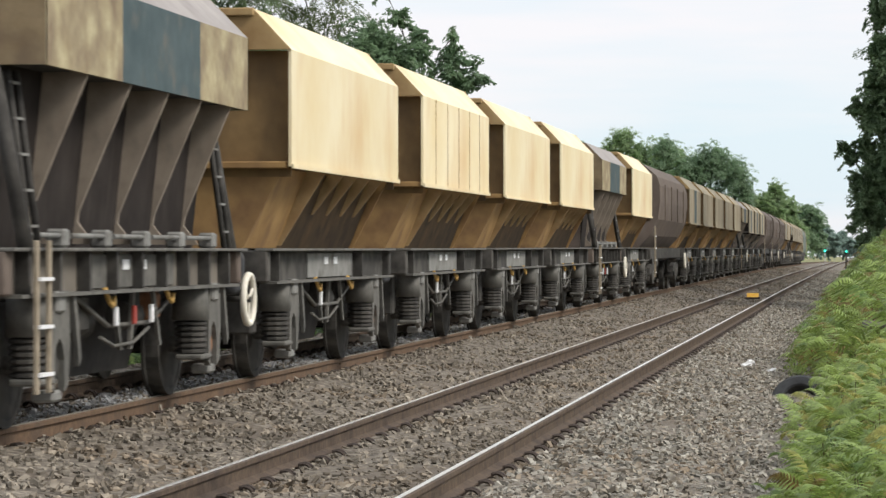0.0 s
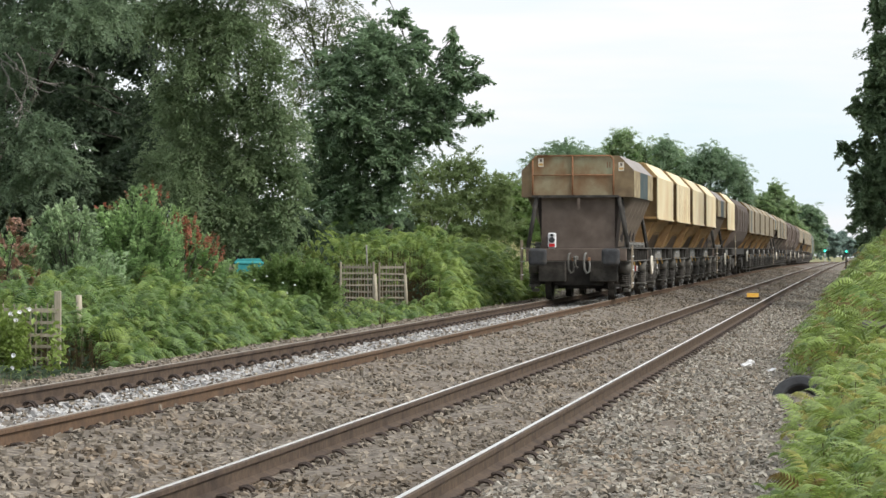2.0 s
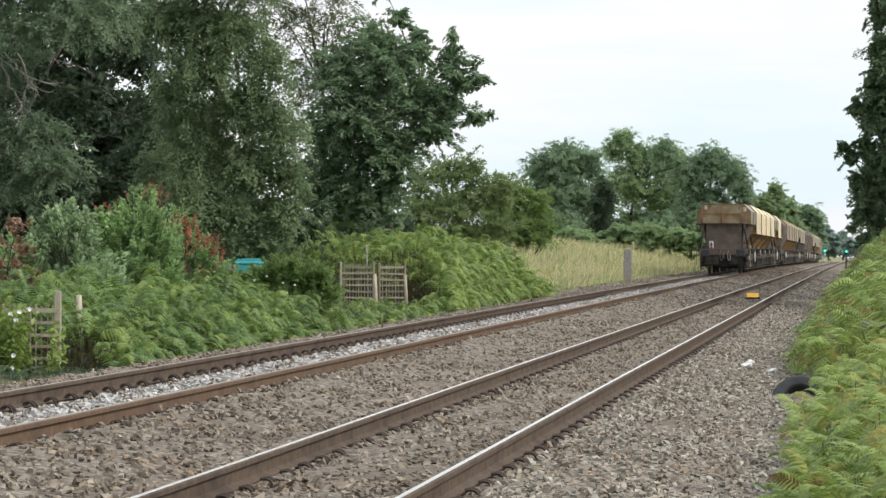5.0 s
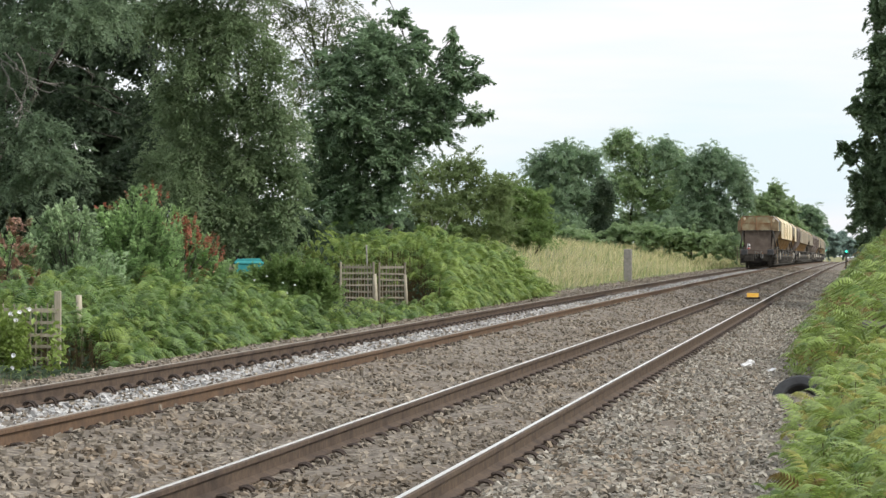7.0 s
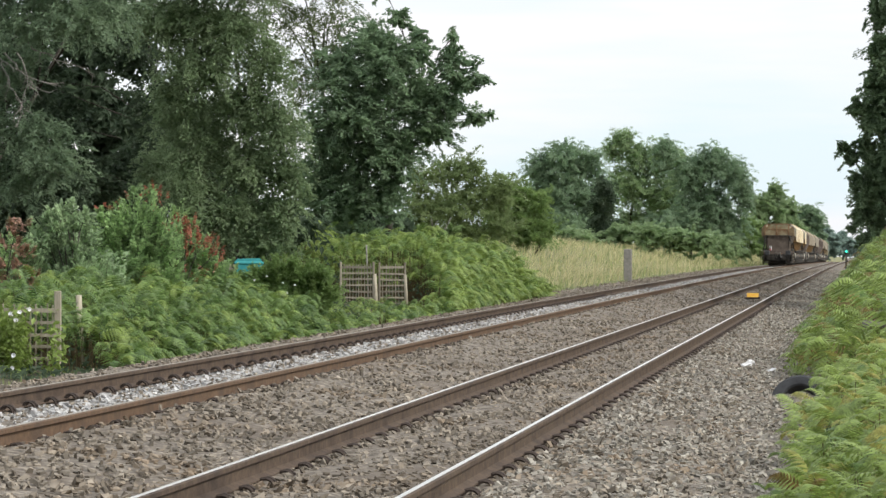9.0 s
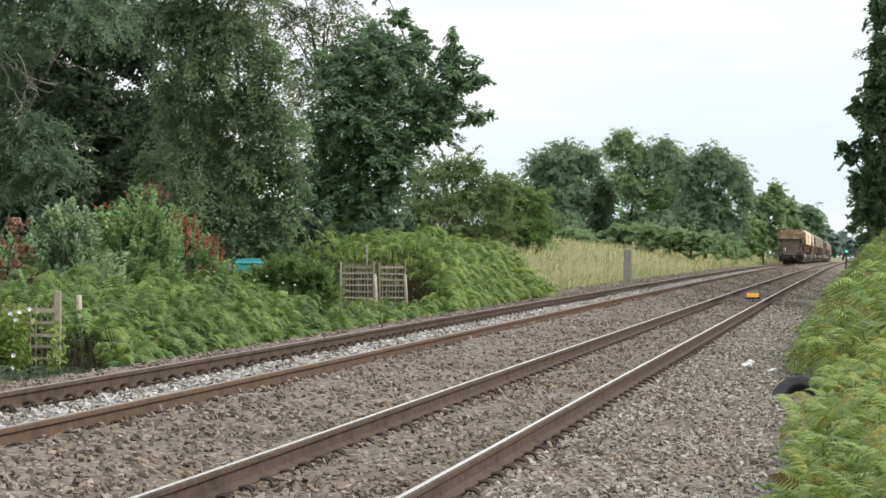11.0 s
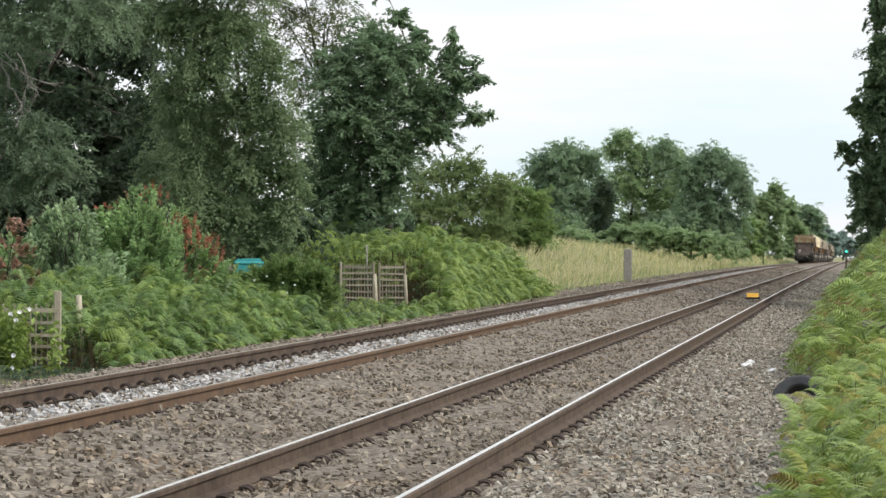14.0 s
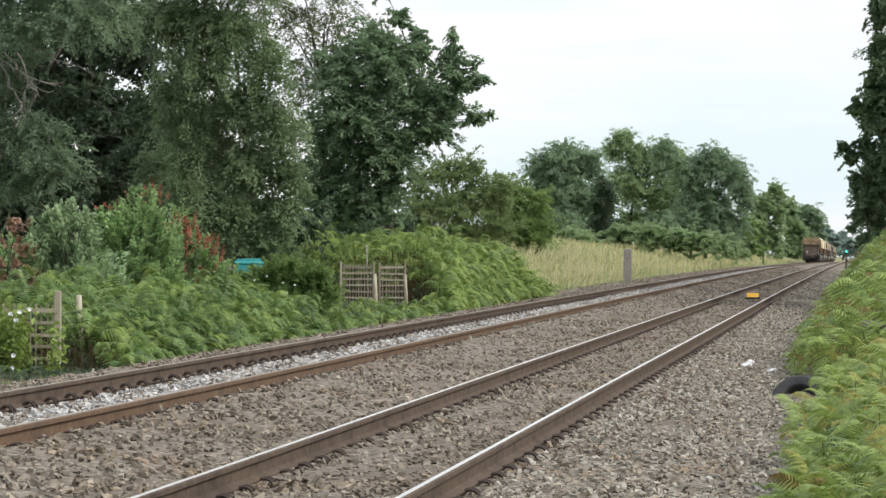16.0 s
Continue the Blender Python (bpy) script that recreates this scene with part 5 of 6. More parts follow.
grow('tree', 'tree', 'tall oak tree standing above the far wood', 'leaf_oak_haze', 0.155, 38000, (-19.1, 236.0), 110,
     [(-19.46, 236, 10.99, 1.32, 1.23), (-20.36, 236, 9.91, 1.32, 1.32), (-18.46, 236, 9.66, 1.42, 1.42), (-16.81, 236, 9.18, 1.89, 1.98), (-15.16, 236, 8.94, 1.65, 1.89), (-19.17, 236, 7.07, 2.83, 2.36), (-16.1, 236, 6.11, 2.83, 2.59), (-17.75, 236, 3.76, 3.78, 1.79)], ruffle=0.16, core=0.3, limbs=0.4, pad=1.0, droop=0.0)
grow('tree', 'tree', "wide oak tree at the far wood's edge", 'leaf_far_haze', 0.155, 46000, (-13.4, 228.0), 111,
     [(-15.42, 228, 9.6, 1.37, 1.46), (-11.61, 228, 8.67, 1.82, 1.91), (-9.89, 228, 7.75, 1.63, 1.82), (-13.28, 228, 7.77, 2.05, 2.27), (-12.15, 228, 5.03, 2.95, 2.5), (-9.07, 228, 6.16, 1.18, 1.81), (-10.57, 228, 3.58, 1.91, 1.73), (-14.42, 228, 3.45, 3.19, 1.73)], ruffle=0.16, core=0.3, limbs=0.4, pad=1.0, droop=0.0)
grow('tree', 'tree', 'dark pointed tree before the far wood', 'leaf_dark', 0.17, 9000, (-18.7, 206.0), 112,
     [(-18.39, 206, 6.15, 0.74, 0.99), (-18.47, 206, 4.7, 1.03, 1.24), (-18.55, 206, 3.26, 1.16, 1.07)], core=0.3, limbs=0.6, pad=1.2, droop=-0.3)
grow('tree', 'tree', 'lighter green tree beside the far line', 'leaf_oak_haze', 0.28, 13000, (-14.5, 380.0), 113,
     [(-11.07, 380, 9.32, 1.51, 2.11), (-12.87, 380, 7.43, 2.12, 2.27), (-10.62, 380, 6.37, 1.13, 2.11), (-12.34, 380, 3.66, 2.27, 2.57), (-10.77, 380, 2.75, 1.06, 1.81)], ruffle=0.16, core=0.3, limbs=0.6, pad=1.3, droop=0.0)
grow('bush', 'bush', 'pale rounded bush by the line', 'leaf_mid', 0.24, 8000, (-15.0, 300.0), 114,
     [(-11.7, 300, 4.26, 1.67, 1.19), (-12.71, 300, 2.71, 2.03, 1.19), (-10.75, 300, 1.87, 1.19, 0.78)], ruffle=0.16, core=0.25, limbs=0.5, pad=1.2, droop=0.2)
grow('tree', 'tree', 'dark lineside tree in the distance', 'leaf_far_haze', 0.8, 11000, (-17.5, 950.0), 115,
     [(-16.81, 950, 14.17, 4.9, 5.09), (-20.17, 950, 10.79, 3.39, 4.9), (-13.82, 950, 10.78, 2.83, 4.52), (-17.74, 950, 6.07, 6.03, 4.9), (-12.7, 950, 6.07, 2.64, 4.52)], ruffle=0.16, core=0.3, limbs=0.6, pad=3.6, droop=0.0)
grow('tree', 'tree', 'green lineside tree in the distance', 'leaf_oak_haze', 0.5, 8000, (-14.5, 600.0), 127,
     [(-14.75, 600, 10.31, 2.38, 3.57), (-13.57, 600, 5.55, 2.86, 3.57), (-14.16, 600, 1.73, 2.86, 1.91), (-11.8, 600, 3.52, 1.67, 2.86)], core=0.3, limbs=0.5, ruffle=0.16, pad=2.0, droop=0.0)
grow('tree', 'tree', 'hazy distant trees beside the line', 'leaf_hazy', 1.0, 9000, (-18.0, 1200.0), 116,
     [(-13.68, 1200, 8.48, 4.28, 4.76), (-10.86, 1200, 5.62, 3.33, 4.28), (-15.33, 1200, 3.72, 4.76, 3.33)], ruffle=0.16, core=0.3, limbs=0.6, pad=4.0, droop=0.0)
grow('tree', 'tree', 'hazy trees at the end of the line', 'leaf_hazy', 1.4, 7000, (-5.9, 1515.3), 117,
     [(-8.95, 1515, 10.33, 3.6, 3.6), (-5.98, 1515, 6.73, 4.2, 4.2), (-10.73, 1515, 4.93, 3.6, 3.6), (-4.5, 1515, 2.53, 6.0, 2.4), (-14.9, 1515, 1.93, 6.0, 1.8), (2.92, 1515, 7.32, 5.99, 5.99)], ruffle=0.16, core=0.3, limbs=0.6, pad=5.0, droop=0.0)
grow('bush', 'bush', 'long low hedge of bushes behind the meadow', 'leaf_oak_haze', 0.22, 24000, (-17.8, 204.6), 118,
     [(-24.25, 204.6, 2.55, 1.85, 1.24), (-21.77, 204.6, 2.22, 1.85, 0.99), (-19.91, 204.6, 2.38, 1.64, 1.07), (-17.03, 204.6, 2.79, 1.64, 0.98), (-14.98, 204.6, 2.71, 1.84, 0.98), (-12.74, 204.6, 2.46, 1.63, 0.98), (-10.7, 204.6, 2.13, 1.84, 0.9), (-10.66, 235, 1.87, 1.31, 0.84), (-10.65, 265, 1.4, 0.95, 0.58), (-11.57, 420, 0.89, 0.75, 0.58)], ruffle=0.16, core=0.25, limbs=0.5, pad=1.2, droop=0.25)
grow('tree', 'tree', 'tall leafy tree leaning over the line', 'leaf_right', 0.155, 38000, (2.1, 136.8), 119,
     [(0.93, 136.8, 13.03, 0.59, 1.35), (1.07, 136.8, 11.0, 0.87, 1.22), (0.74, 136.8, 9.52, 0.7, 0.87), (-0.0, 136.8, 8.3, 0.6, 0.43), (0.53, 136.8, 7.76, 0.7, 0.7), (0.4, 136.8, 6.41, 0.6, 0.92), (0.8, 136.8, 5.46, 0.76, 0.81), (-0.14, 136.8, 8.71, 0.27, 0.32), (-0.81, 136.8, 6.49, 0.33, 0.33), (-0.38, 136.8, 6.06, 0.43, 0.65), (-0.19, 136.8, 4.79, 0.38, 0.76), (0.21, 136.8, 3.57, 0.38, 0.6), (0.53, 136.8, 4.51, 0.81, 1.08), (0.74, 136.8, 3.16, 0.81, 0.7), (1.07, 136.8, 8.16, 0.81, 1.62), (1.87, 136.8, 9.51, 1.22, 2.97), (2.13, 136.8, 5.45, 1.35, 2.16), (2.13, 136.8, 15.71, 1.89, 2.43)], core=0.28, limbs=0.6, pad=1.0, droop=-0.2)
grow('tree', 'tree', 'dark tree behind the bracken bank', 'leaf_right', 0.3, 8000, (1.9, 242.9), 120,
     [(-0.01, 243, 4.52, 0.67, 0.96), (0.94, 243, 5.24, 1.68, 1.83), (3.31, 243, 7.15, 2.88, 3.84), (-0.58, 243, 3.56, 0.48, 0.48), (1.51, 243, 3.41, 1.25, 1.06), (0.56, 243, 2.6, 1.06, 0.67)], core=0.3, limbs=0.6, pad=1.6, droop=-0.1)
grow('shrub', 'shrub', 'garden shrub with pale grey-green leaves', 'leaf_pale', 0.07, 11000, (-12.2, 42.5), 121,
     [(-12.24, 42.5, 2.14, 0.08, 0.18), (-12.06, 42.5, 2.06, 0.07, 0.14), (-12.48, 42.5, 1.92, 0.08, 0.14), (-11.87, 42.5, 1.98, 0.07, 0.14), (-12.24, 42.5, 1.85, 0.25, 0.26), (-12.45, 42.5, 1.58, 0.31, 0.31), (-12.05, 42.5, 1.45, 0.39, 0.39), (-12.68, 42.5, 1.23, 0.44, 0.35), (-11.78, 42.5, 0.97, 0.53, 0.35), (-12.36, 42.5, 0.84, 0.53, 0.26)], pad=0.34, droop=1.3)
grow('shrub', 'shrub', 'leafy green garden shrub with upright shoots', 'leaf_shrub', 0.07, 13000, (-11.6, 44.5), 122,
     [(-11.58, 44.5, 2.34, 0.09, 0.18), (-12.14, 44.5, 2.0, 0.09, 0.18), (-11.84, 44.5, 2.05, 0.11, 0.18), (-11.31, 44.5, 2.3, 0.09, 0.2), (-11.95, 44.5, 1.64, 0.37, 0.33), (-11.48, 44.5, 1.86, 0.33, 0.37), (-11.67, 44.5, 1.22, 0.59, 0.41), (-11.11, 44.5, 1.5, 0.37, 0.41), (-12.05, 44.5, 0.86, 0.55, 0.37), (-11.15, 44.5, 0.95, 0.46, 0.32)], pad=0.36, droop=1.3)
grow('shrub', 'shrub', 'garden shrub with red-brown young leaves', 'leaf_red', 0.058, 1150, (-11.1, 45.6), 123,
     [(-11.5, 45.6, 2.25, 0.26, 0.22), (-11.29, 45.6, 2.02, 0.21, 0.21), (-11.86, 45.6, 2.34, 0.15, 0.11), (-11.0, 45.6, 1.69, 0.33, 0.28), (-10.81, 45.6, 1.45, 0.37, 0.33), (-10.57, 45.6, 1.36, 0.21, 0.26), (-11.09, 45.6, 1.31, 0.28, 0.28), (-12.3, 45.6, 2.2, 0.21, 0.13), (-11.31, 44, 0.96, 0.13, 0.11), (-10.86, 45.6, 0.94, 0.19, 0.23)], pad=0.25, droop=1.0, core=0.0)
grow('shrub', 'shrub', 'photinia shrub with reddish and cream young leaves', 'leaf_photinia', 0.075, 1000, (-13.0, 41.5), 124,
     [(-12.66, 41.5, 1.75, 0.26, 0.17), (-12.82, 41.5, 1.49, 0.26, 0.3), (-12.51, 41.5, 1.36, 0.21, 0.21), (-12.74, 41.5, 0.98, 0.34, 0.24), (-12.38, 41.5, 1.02, 0.17, 0.15)], pad=0.25, droop=1.0, core=0.0)
grow('shrub', 'shrub', 'mid-green shrub under the red leaves', 'leaf_shrub', 0.065, 9000, (-11.3, 46.4), 125,
     [(-11.39, 46.4, 1.74, 0.38, 0.33), (-11.05, 46.4, 1.22, 0.48, 0.33), (-10.66, 46.4, 1.03, 0.33, 0.24), (-11.29, 46.4, 0.84, 0.43, 0.29), (-13.04, 42.5, 1.23, 0.44, 0.35)], pad=0.34, droop=1.0)
grow('shrub', 'shrub', 'mid-green garden shrub behind the fence', 'leaf_mid', 0.06, 26000, (-11.0, 50.2), 126,
     [(-10.27, 50.2, 1.1, 0.37, 0.2), (-10.54, 50.2, 0.84, 0.46, 0.27), (-9.81, 50.2, 1.0, 0.33, 0.22), (-9.6, 50.2, 0.69, 0.31, 0.29), (-10.07, 50.2, 0.49, 0.56, 0.35), (-10.8, 50.2, 0.59, 0.37, 0.27), (-11.06, 50.2, 0.86, 0.31, 0.14), (-10.53, 48.5, 0.27, 0.26, 0.28), (-10.18, 48.5, 0.17, 0.4, 0.25)], pad=0.35, droop=0.7)
# seven unseen trees, added so that they shade the train and the ballast
grow('tree', 'tree', 'unseen tall leafy tree added on the bank to shade the line', 'leaf_right', 0.36, 4200, (6.4, 80), 160,
     [(6.4, 80, 10.5, 2.4, 2.0), (5.6, 77, 8.5, 2.2, 1.9), (7.0, 83, 8.9, 2.4, 2.0), (6.0, 81, 6.5, 2.7, 2.0), (7.2, 78, 5.5, 2.6, 1.8), (6.4, 84, 6.0, 2.4, 2.0), (6.4, 76, 5.0, 2.4, 2.0), (6.8, 80, 3.0, 2.4, 1.8)], pad=1.6, droop=-0.1, core=0.25, limbs=0.6)
grow('tree', 'tree', 'unseen tall leafy tree added on the bank to shade the line', 'leaf_right', 0.36, 4200, (6.0, 95), 161,
     [(6.0, 95, 13, 2.4, 2.0), (5.2, 92, 11, 2.2, 1.9), (6.6, 98, 11.4, 2.4, 2.0), (5.6, 96, 9, 2.7, 2.0), (6.8, 93, 8, 2.6, 1.8), (6.0, 99, 8.5, 2.4, 2.0), (6.0, 91, 7.5, 2.4, 2.0), (6.4, 95, 5.5, 2.4, 1.8)], pad=1.6, droop=-0.1, core=0.25, limbs=0.6)
grow('tree', 'tree', 'unseen tall leafy tree added on the bank to shade the line', 'leaf_right', 0.36, 4200, (6.6, 111), 162,
     [(6.6, 111, 13.5, 2.4, 2.0), (5.8, 108, 11.5, 2.2, 1.9), (7.2, 114, 11.9, 2.4, 2.0), (6.2, 112, 9.5, 2.7, 2.0), (7.4, 109, 8.5, 2.6, 1.8), (6.6, 115, 9.0, 2.4, 2.0), (6.6, 107, 8.0, 2.4, 2.0), (7.0, 111, 6.0, 2.4, 1.8)], pad=1.6, droop=-0.1, core=0.25, limbs=0.6)
grow('tree', 'tree', 'unseen tall leafy tree added on the bank to shade the line', 'leaf_right', 0.36, 4200, (6.2, 128), 163,
     [(6.2, 128, 13, 2.4, 2.0), (5.4, 125, 11, 2.2, 1.9), (6.8, 131, 11.4, 2.4, 2.0), (5.8, 129, 9, 2.7, 2.0), (7.0, 126, 8, 2.6, 1.8), (6.2, 132, 8.5, 2.4, 2.0), (6.2, 124, 7.5, 2.4, 2.0), (6.6, 128, 5.5, 2.4, 1.8)], pad=1.6, droop=-0.1, core=0.25, limbs=0.6)
grow('tree', 'tree', 'unseen tall leafy tree added on the bank to shade the line', 'leaf_right', 0.36, 4200, (7.0, 148), 164,
     [(7.0, 148, 14, 2.4, 2.0), (6.2, 145, 12, 2.2, 1.9), (7.6, 151, 12.4, 2.4, 2.0), (6.6, 149, 10, 2.7, 2.0), (7.8, 146, 9, 2.6, 1.8), (7.0, 152, 9.5, 2.4, 2.0), (7.0, 144, 8.5, 2.4, 2.0), (7.4, 148, 6.5, 2.4, 1.8)], pad=1.6, droop=-0.1, core=0.25, limbs=0.6)
grow('tree', 'tree', 'unseen tall leafy tree added on the bank to shade the line', 'leaf_right', 0.36, 4200, (6.8, 170), 165,
     [(6.8, 170, 14, 2.4, 2.0), (6.0, 167, 12, 2.2, 1.9), (7.4, 173, 12.4, 2.4, 2.0), (6.4, 171, 10, 2.7, 2.0), (7.6, 168, 9, 2.6, 1.8), (6.8, 174, 9.5, 2.4, 2.0), (6.8, 166, 8.5, 2.4, 2.0), (7.2, 170, 6.5, 2.4, 1.8)], pad=1.6, droop=-0.1, core=0.25, limbs=0.6)
grow('tree', 'tree', 'unseen tall leafy tree added on the bank to shade the line', 'leaf_right', 0.36, 4200, (7.6, 194), 166,
     [(7.6, 194, 14.5, 2.4, 2.0), (6.8, 191, 12.5, 2.2, 1.9), (8.2, 197, 12.9, 2.4, 2.0), (7.2, 195, 10.5, 2.7, 2.0), (8.4, 192, 9.5, 2.6, 1.8), (7.6, 198, 10.0, 2.4, 2.0), (7.6, 190, 9.0, 2.4, 2.0), (8.0, 194, 7.0, 2.4, 1.8)], pad=1.6, droop=-0.1, core=0.25, limbs=0.6)
dead_twigs(grey_tree, (-14.6, 47.2, 5.1), 6, 140)


# ---- bracken and grass ----
def frond(pairs, steps, arch=1.0):
    """One bracken frond along +y, arching over and hanging at its tip: vertices and quads, unit length."""
    def rib(t):
        return np.array([0, 0.95 * math.sin(t * 1.45) / 0.99, arch * (0.42 * math.sin(t * 2.5) - 0.5 * t ** 2.2)])
    v, f = [], []
    for i in range(pairs):
        t = 0.2 + 0.8 * (i + 0.3) / pairs
        p = rib(t)
        q = rib(min(1.0, t + 0.8 / pairs))
        fwd = (q - p) / max(1e-6, np.linalg.norm(q - p))
        half = 0.33 * (1 - (t - 0.2) / 0.8) ** 0.85 * min(1.0, 0.6 + (t - 0.2) * 4) + 0.02
        w = 0.8 / pairs * 0.46
        for sx in (-1, 1):
            out = np.array([sx, 0, 0]) * 0.93 + fwd * 0.33
            for j in range(steps):
                a0, a1 = half * j / steps, half * (j + 1) / steps
                w0, w1 = w * (1 - 0.75 * (j / steps) ** 2), w * (1 - 0.85 * ((j + 1) / steps) ** 2)
                k = len(v)
                for a, ww in ((a0, w0), (a1, w1)):
                    m = p + out * a + np.array([0, 0, -0.55 * arch]) * a * a / 0.3
                    v += [m + fwd * ww, m - fwd * ww]
                f.append((k, k + 2, k + 3, k + 1) if sx > 0 else (k, k + 1, k + 3, k + 2))
    for i in range(3):
        a, b = rib(i / 3), rib((i + 1) / 3)
        k = len(v)
        v += [a + (-0.008, 0, 0), a + (0.008, 0, 0), b + (0.005, 0, 0), b + (-0.005, 0, 0)]
        f.append((k, k + 1, k + 2, k + 3))
    return np.array(v), np.array(f)


FROND_NEAR, FROND_FAR = frond(13, 2, 0.5), frond(12, 1)


def scatter_fronds(name, base, a, length, steep, material, label, seed, shape):
    """Bracken: fronds that spring from the base points, one mesh."""
    rng = np.random.default_rng(seed)
    fv, ff = shape
    n = len(base)
    L = rng.uniform(*length, n)
    e = rng.normal(steep, 0.28, n)
    r = rng.normal(0, 0.3, n)
    v = fv[None] * L[:, None, None] * np.stack([rng.uniform(0.75, 1.25, n), np.ones(n), rng.uniform(0.6, 1.4, n)], -1)[:, None, :]

    def turn(v, ang, i, j):
        c, s = np.cos(ang)[:, None], np.sin(ang)[:, None]
        p, q = v[..., i].copy(), v[..., j].copy()
        v[..., i], v[..., j] = p * c - q * s, p * s + q * c
    turn(v, r, 0, 2)
    turn(v, e, 1, 2)
    turn(v, a, 0, 1)
    v += base[:, None, :]
    f = ff[None] + (np.arange(n) * len(fv))[:, None, None]
    ob = from_arrays(name, v.reshape(-1, 3), f.reshape(-1, 4), material)
    return tagged(ob, label, "bracken", kind="stuff")


def smooth_bump(x, y, seed, sx=0.55, sy=0.3):
    return 0.5 + 0.5 * np.array([noise.noise((float(a) * sx, float(b) * sy, seed)) for a, b in zip(x, y)])


def bracken_bank(n, edge, side, yr, depth, height, rise, length, mats, seed, shape, steep=0.35, wander=0.5, keep=None, top=None, spread=1.0, back=1.5, ring=1, ripple=0.9):
    """A bank of bracken. It starts at x = edge, goes depth metres to one side (-1 left, 1 right) and climbs within rise metres to its height.
    Fronds spring from stems below its uneven surface and arch towards the line."""
    rng = np.random.default_rng(seed)
    n = n // ring
    y = yr[0] * (yr[1] / yr[0]) ** rng.random(n)
    d = depth * rng.random(n) ** back
    x = edge + wander * (smooth_bump(y * 0, y, seed + 0.7, 1.0, ripple) - 0.5) * 2 + side * d
    lump = smooth_bump(x, y, seed + 0.3, 1.0, 0.75) * 0.65 + smooth_bump(x, y, seed + 3.3, 2.6, 2.2) * 0.35
    h = height * (1 - np.exp(-d / rise)) * (0.42 + 1.1 * lump)
    if top:
        h = h * top(y)
    z = h * (1 - 0.75 * rng.random(n) ** 1.6) * np.where(d < 0.3, 0.9, 1.0)
    if keep:
        ok = keep(x, y)
        x, y, z, d, h, lump = (q[ok] for q in (x, y, z, d, h, lump))
        n = len(x)
    base = np.stack([x, y, ground_z(x, y) + z], -1)
    turn = side * (np.pi / 2 + 0.35) + rng.normal(0, spread, n)
    pick = np.clip(0.5 * rng.random(n) + 0.5 * (1.6 * smooth_bump(x, y, seed + 9.1, 1.7, 1.3) - 0.3), 0, 0.999)
    lo = 0.0
    stems = base
    base = np.repeat(base, ring, 0)
    pick = np.repeat(pick, ring)
    turn = np.repeat(turn, ring) + np.tile(np.arange(ring) * 2 * np.pi / ring, n) + rng.normal(0, 0.3, n * ring)
    base[:, 2] -= np.tile(np.arange(ring) * 0.035, n)
    for mat, part_of, label in mats:
        sel = (pick >= lo) & (pick < lo + part_of)
        lo += part_of
        if sel.any():
            scatter_fronds("bracken", base[sel], turn[sel], length, steep, mat, label, seed + int(lo * 100), shape)
    w = 0.006
    zg = stems[:, 2] - z - 0.05
    sx = rng.normal(0, 0.06, n)
    v = np.stack([np.stack([x - w + sx, y, zg], -1), np.stack([x + w + sx, y, zg], -1), np.stack([x + w * 0.6, y, stems[:, 2]], -1), np.stack([x - w * 0.6, y, stems[:, 2]], -1)], 1)
    tagged(from_arrays("bracken_stems", v.reshape(-1, 3), np.arange(n * 4).reshape(n, 4), "stem"), "thin brown bracken stems on the bank", "bracken", kind="stuff")


def grass_patch(name, n, place, height, material, label, seed, lean=0.25):
    """Grass blades: thin tapering two-piece blades, one mesh."""
    rng = np.random.default_rng(seed)
    x, y, z = place(rng, n)
    n = len(x)
    h = rng.uniform(*height, n) * (0.45 + 1.0 * smooth_bump(x * 0.8, y * 0.3, seed + 0.5))
    a = rng.uniform(0, 2 * np.pi, n)
    w = 0.003 + 0.005 * h + y * 0.00006
    dx, dy = np.cos(a), np.sin(a)
    l1 = np.abs(rng.normal(0, lean, n)) * h * 0.5
    l2 = l1 * 3.0
    b = rng.normal(0.3, 1.3, n)
    bx, by = np.cos(b), np.sin(b)
    p = lambda s, hh, l: np.stack([x + dx * w * s + bx * l, y + dy * w * s + by * l, z + hh], -1)
    v = np.stack([p(-1, 0 * h, 0 * h), p(1, 0 * h, 0 * h), p(0.8, h * 0.55, l1), p(-0.8, h * 0.55, l1), p(0.12, h * 0.92, l2), p(-0.12, h * 0.92, l2)], 1)
    k = (np.arange(n) * 6)[:, None]
    f = np.concatenate([k + np.array([[0, 1, 2, 3]]), k + np.array([[3, 2, 4, 5]])])
    ob = from_arrays(name, v.reshape(-1, 3), f, material)
    return tagged(ob, label, "grass", kind="stuff")


# right-hand bank, close by and running off into the distance
bracken_bank(3500, -0.5, 1, (16.0, 42), 2.2, 0.8, 0.55, (0.17, 0.4),
             (("fern", 0.24, "green bracken fronds on the lineside bank"), ("fern_bright", 0.41, "bright green bracken fronds on the lineside bank"),
              ("fern_yellow", 0.23, "yellowing bracken fronds on the lineside bank"), ("fern_rusty", 0.12, "rust-brown bracken fronds on the lineside bank")), 21, FROND_NEAR, steep=0.22, wander=0.3, spread=2.0, back=1.15, ring=4, ripple=1.8,
             keep=lambda x, y: ~((x < -0.28) & (y > 30.0) & (y < 34.4)))
bracken_bank(3600, -0.58, 1, (38, 240), 4.5, 1.3, 0.85, (0.4, 0.8),
             (("fern", 0.3, "green bracken running along the bank"), ("fern_bright", 0.36, "bright green bracken running along the bank"),
              ("fern_rusty", 0.34, "brown-tinged bracken along the bank")), 31, FROND_FAR, wander=0.3, spread=1.2)
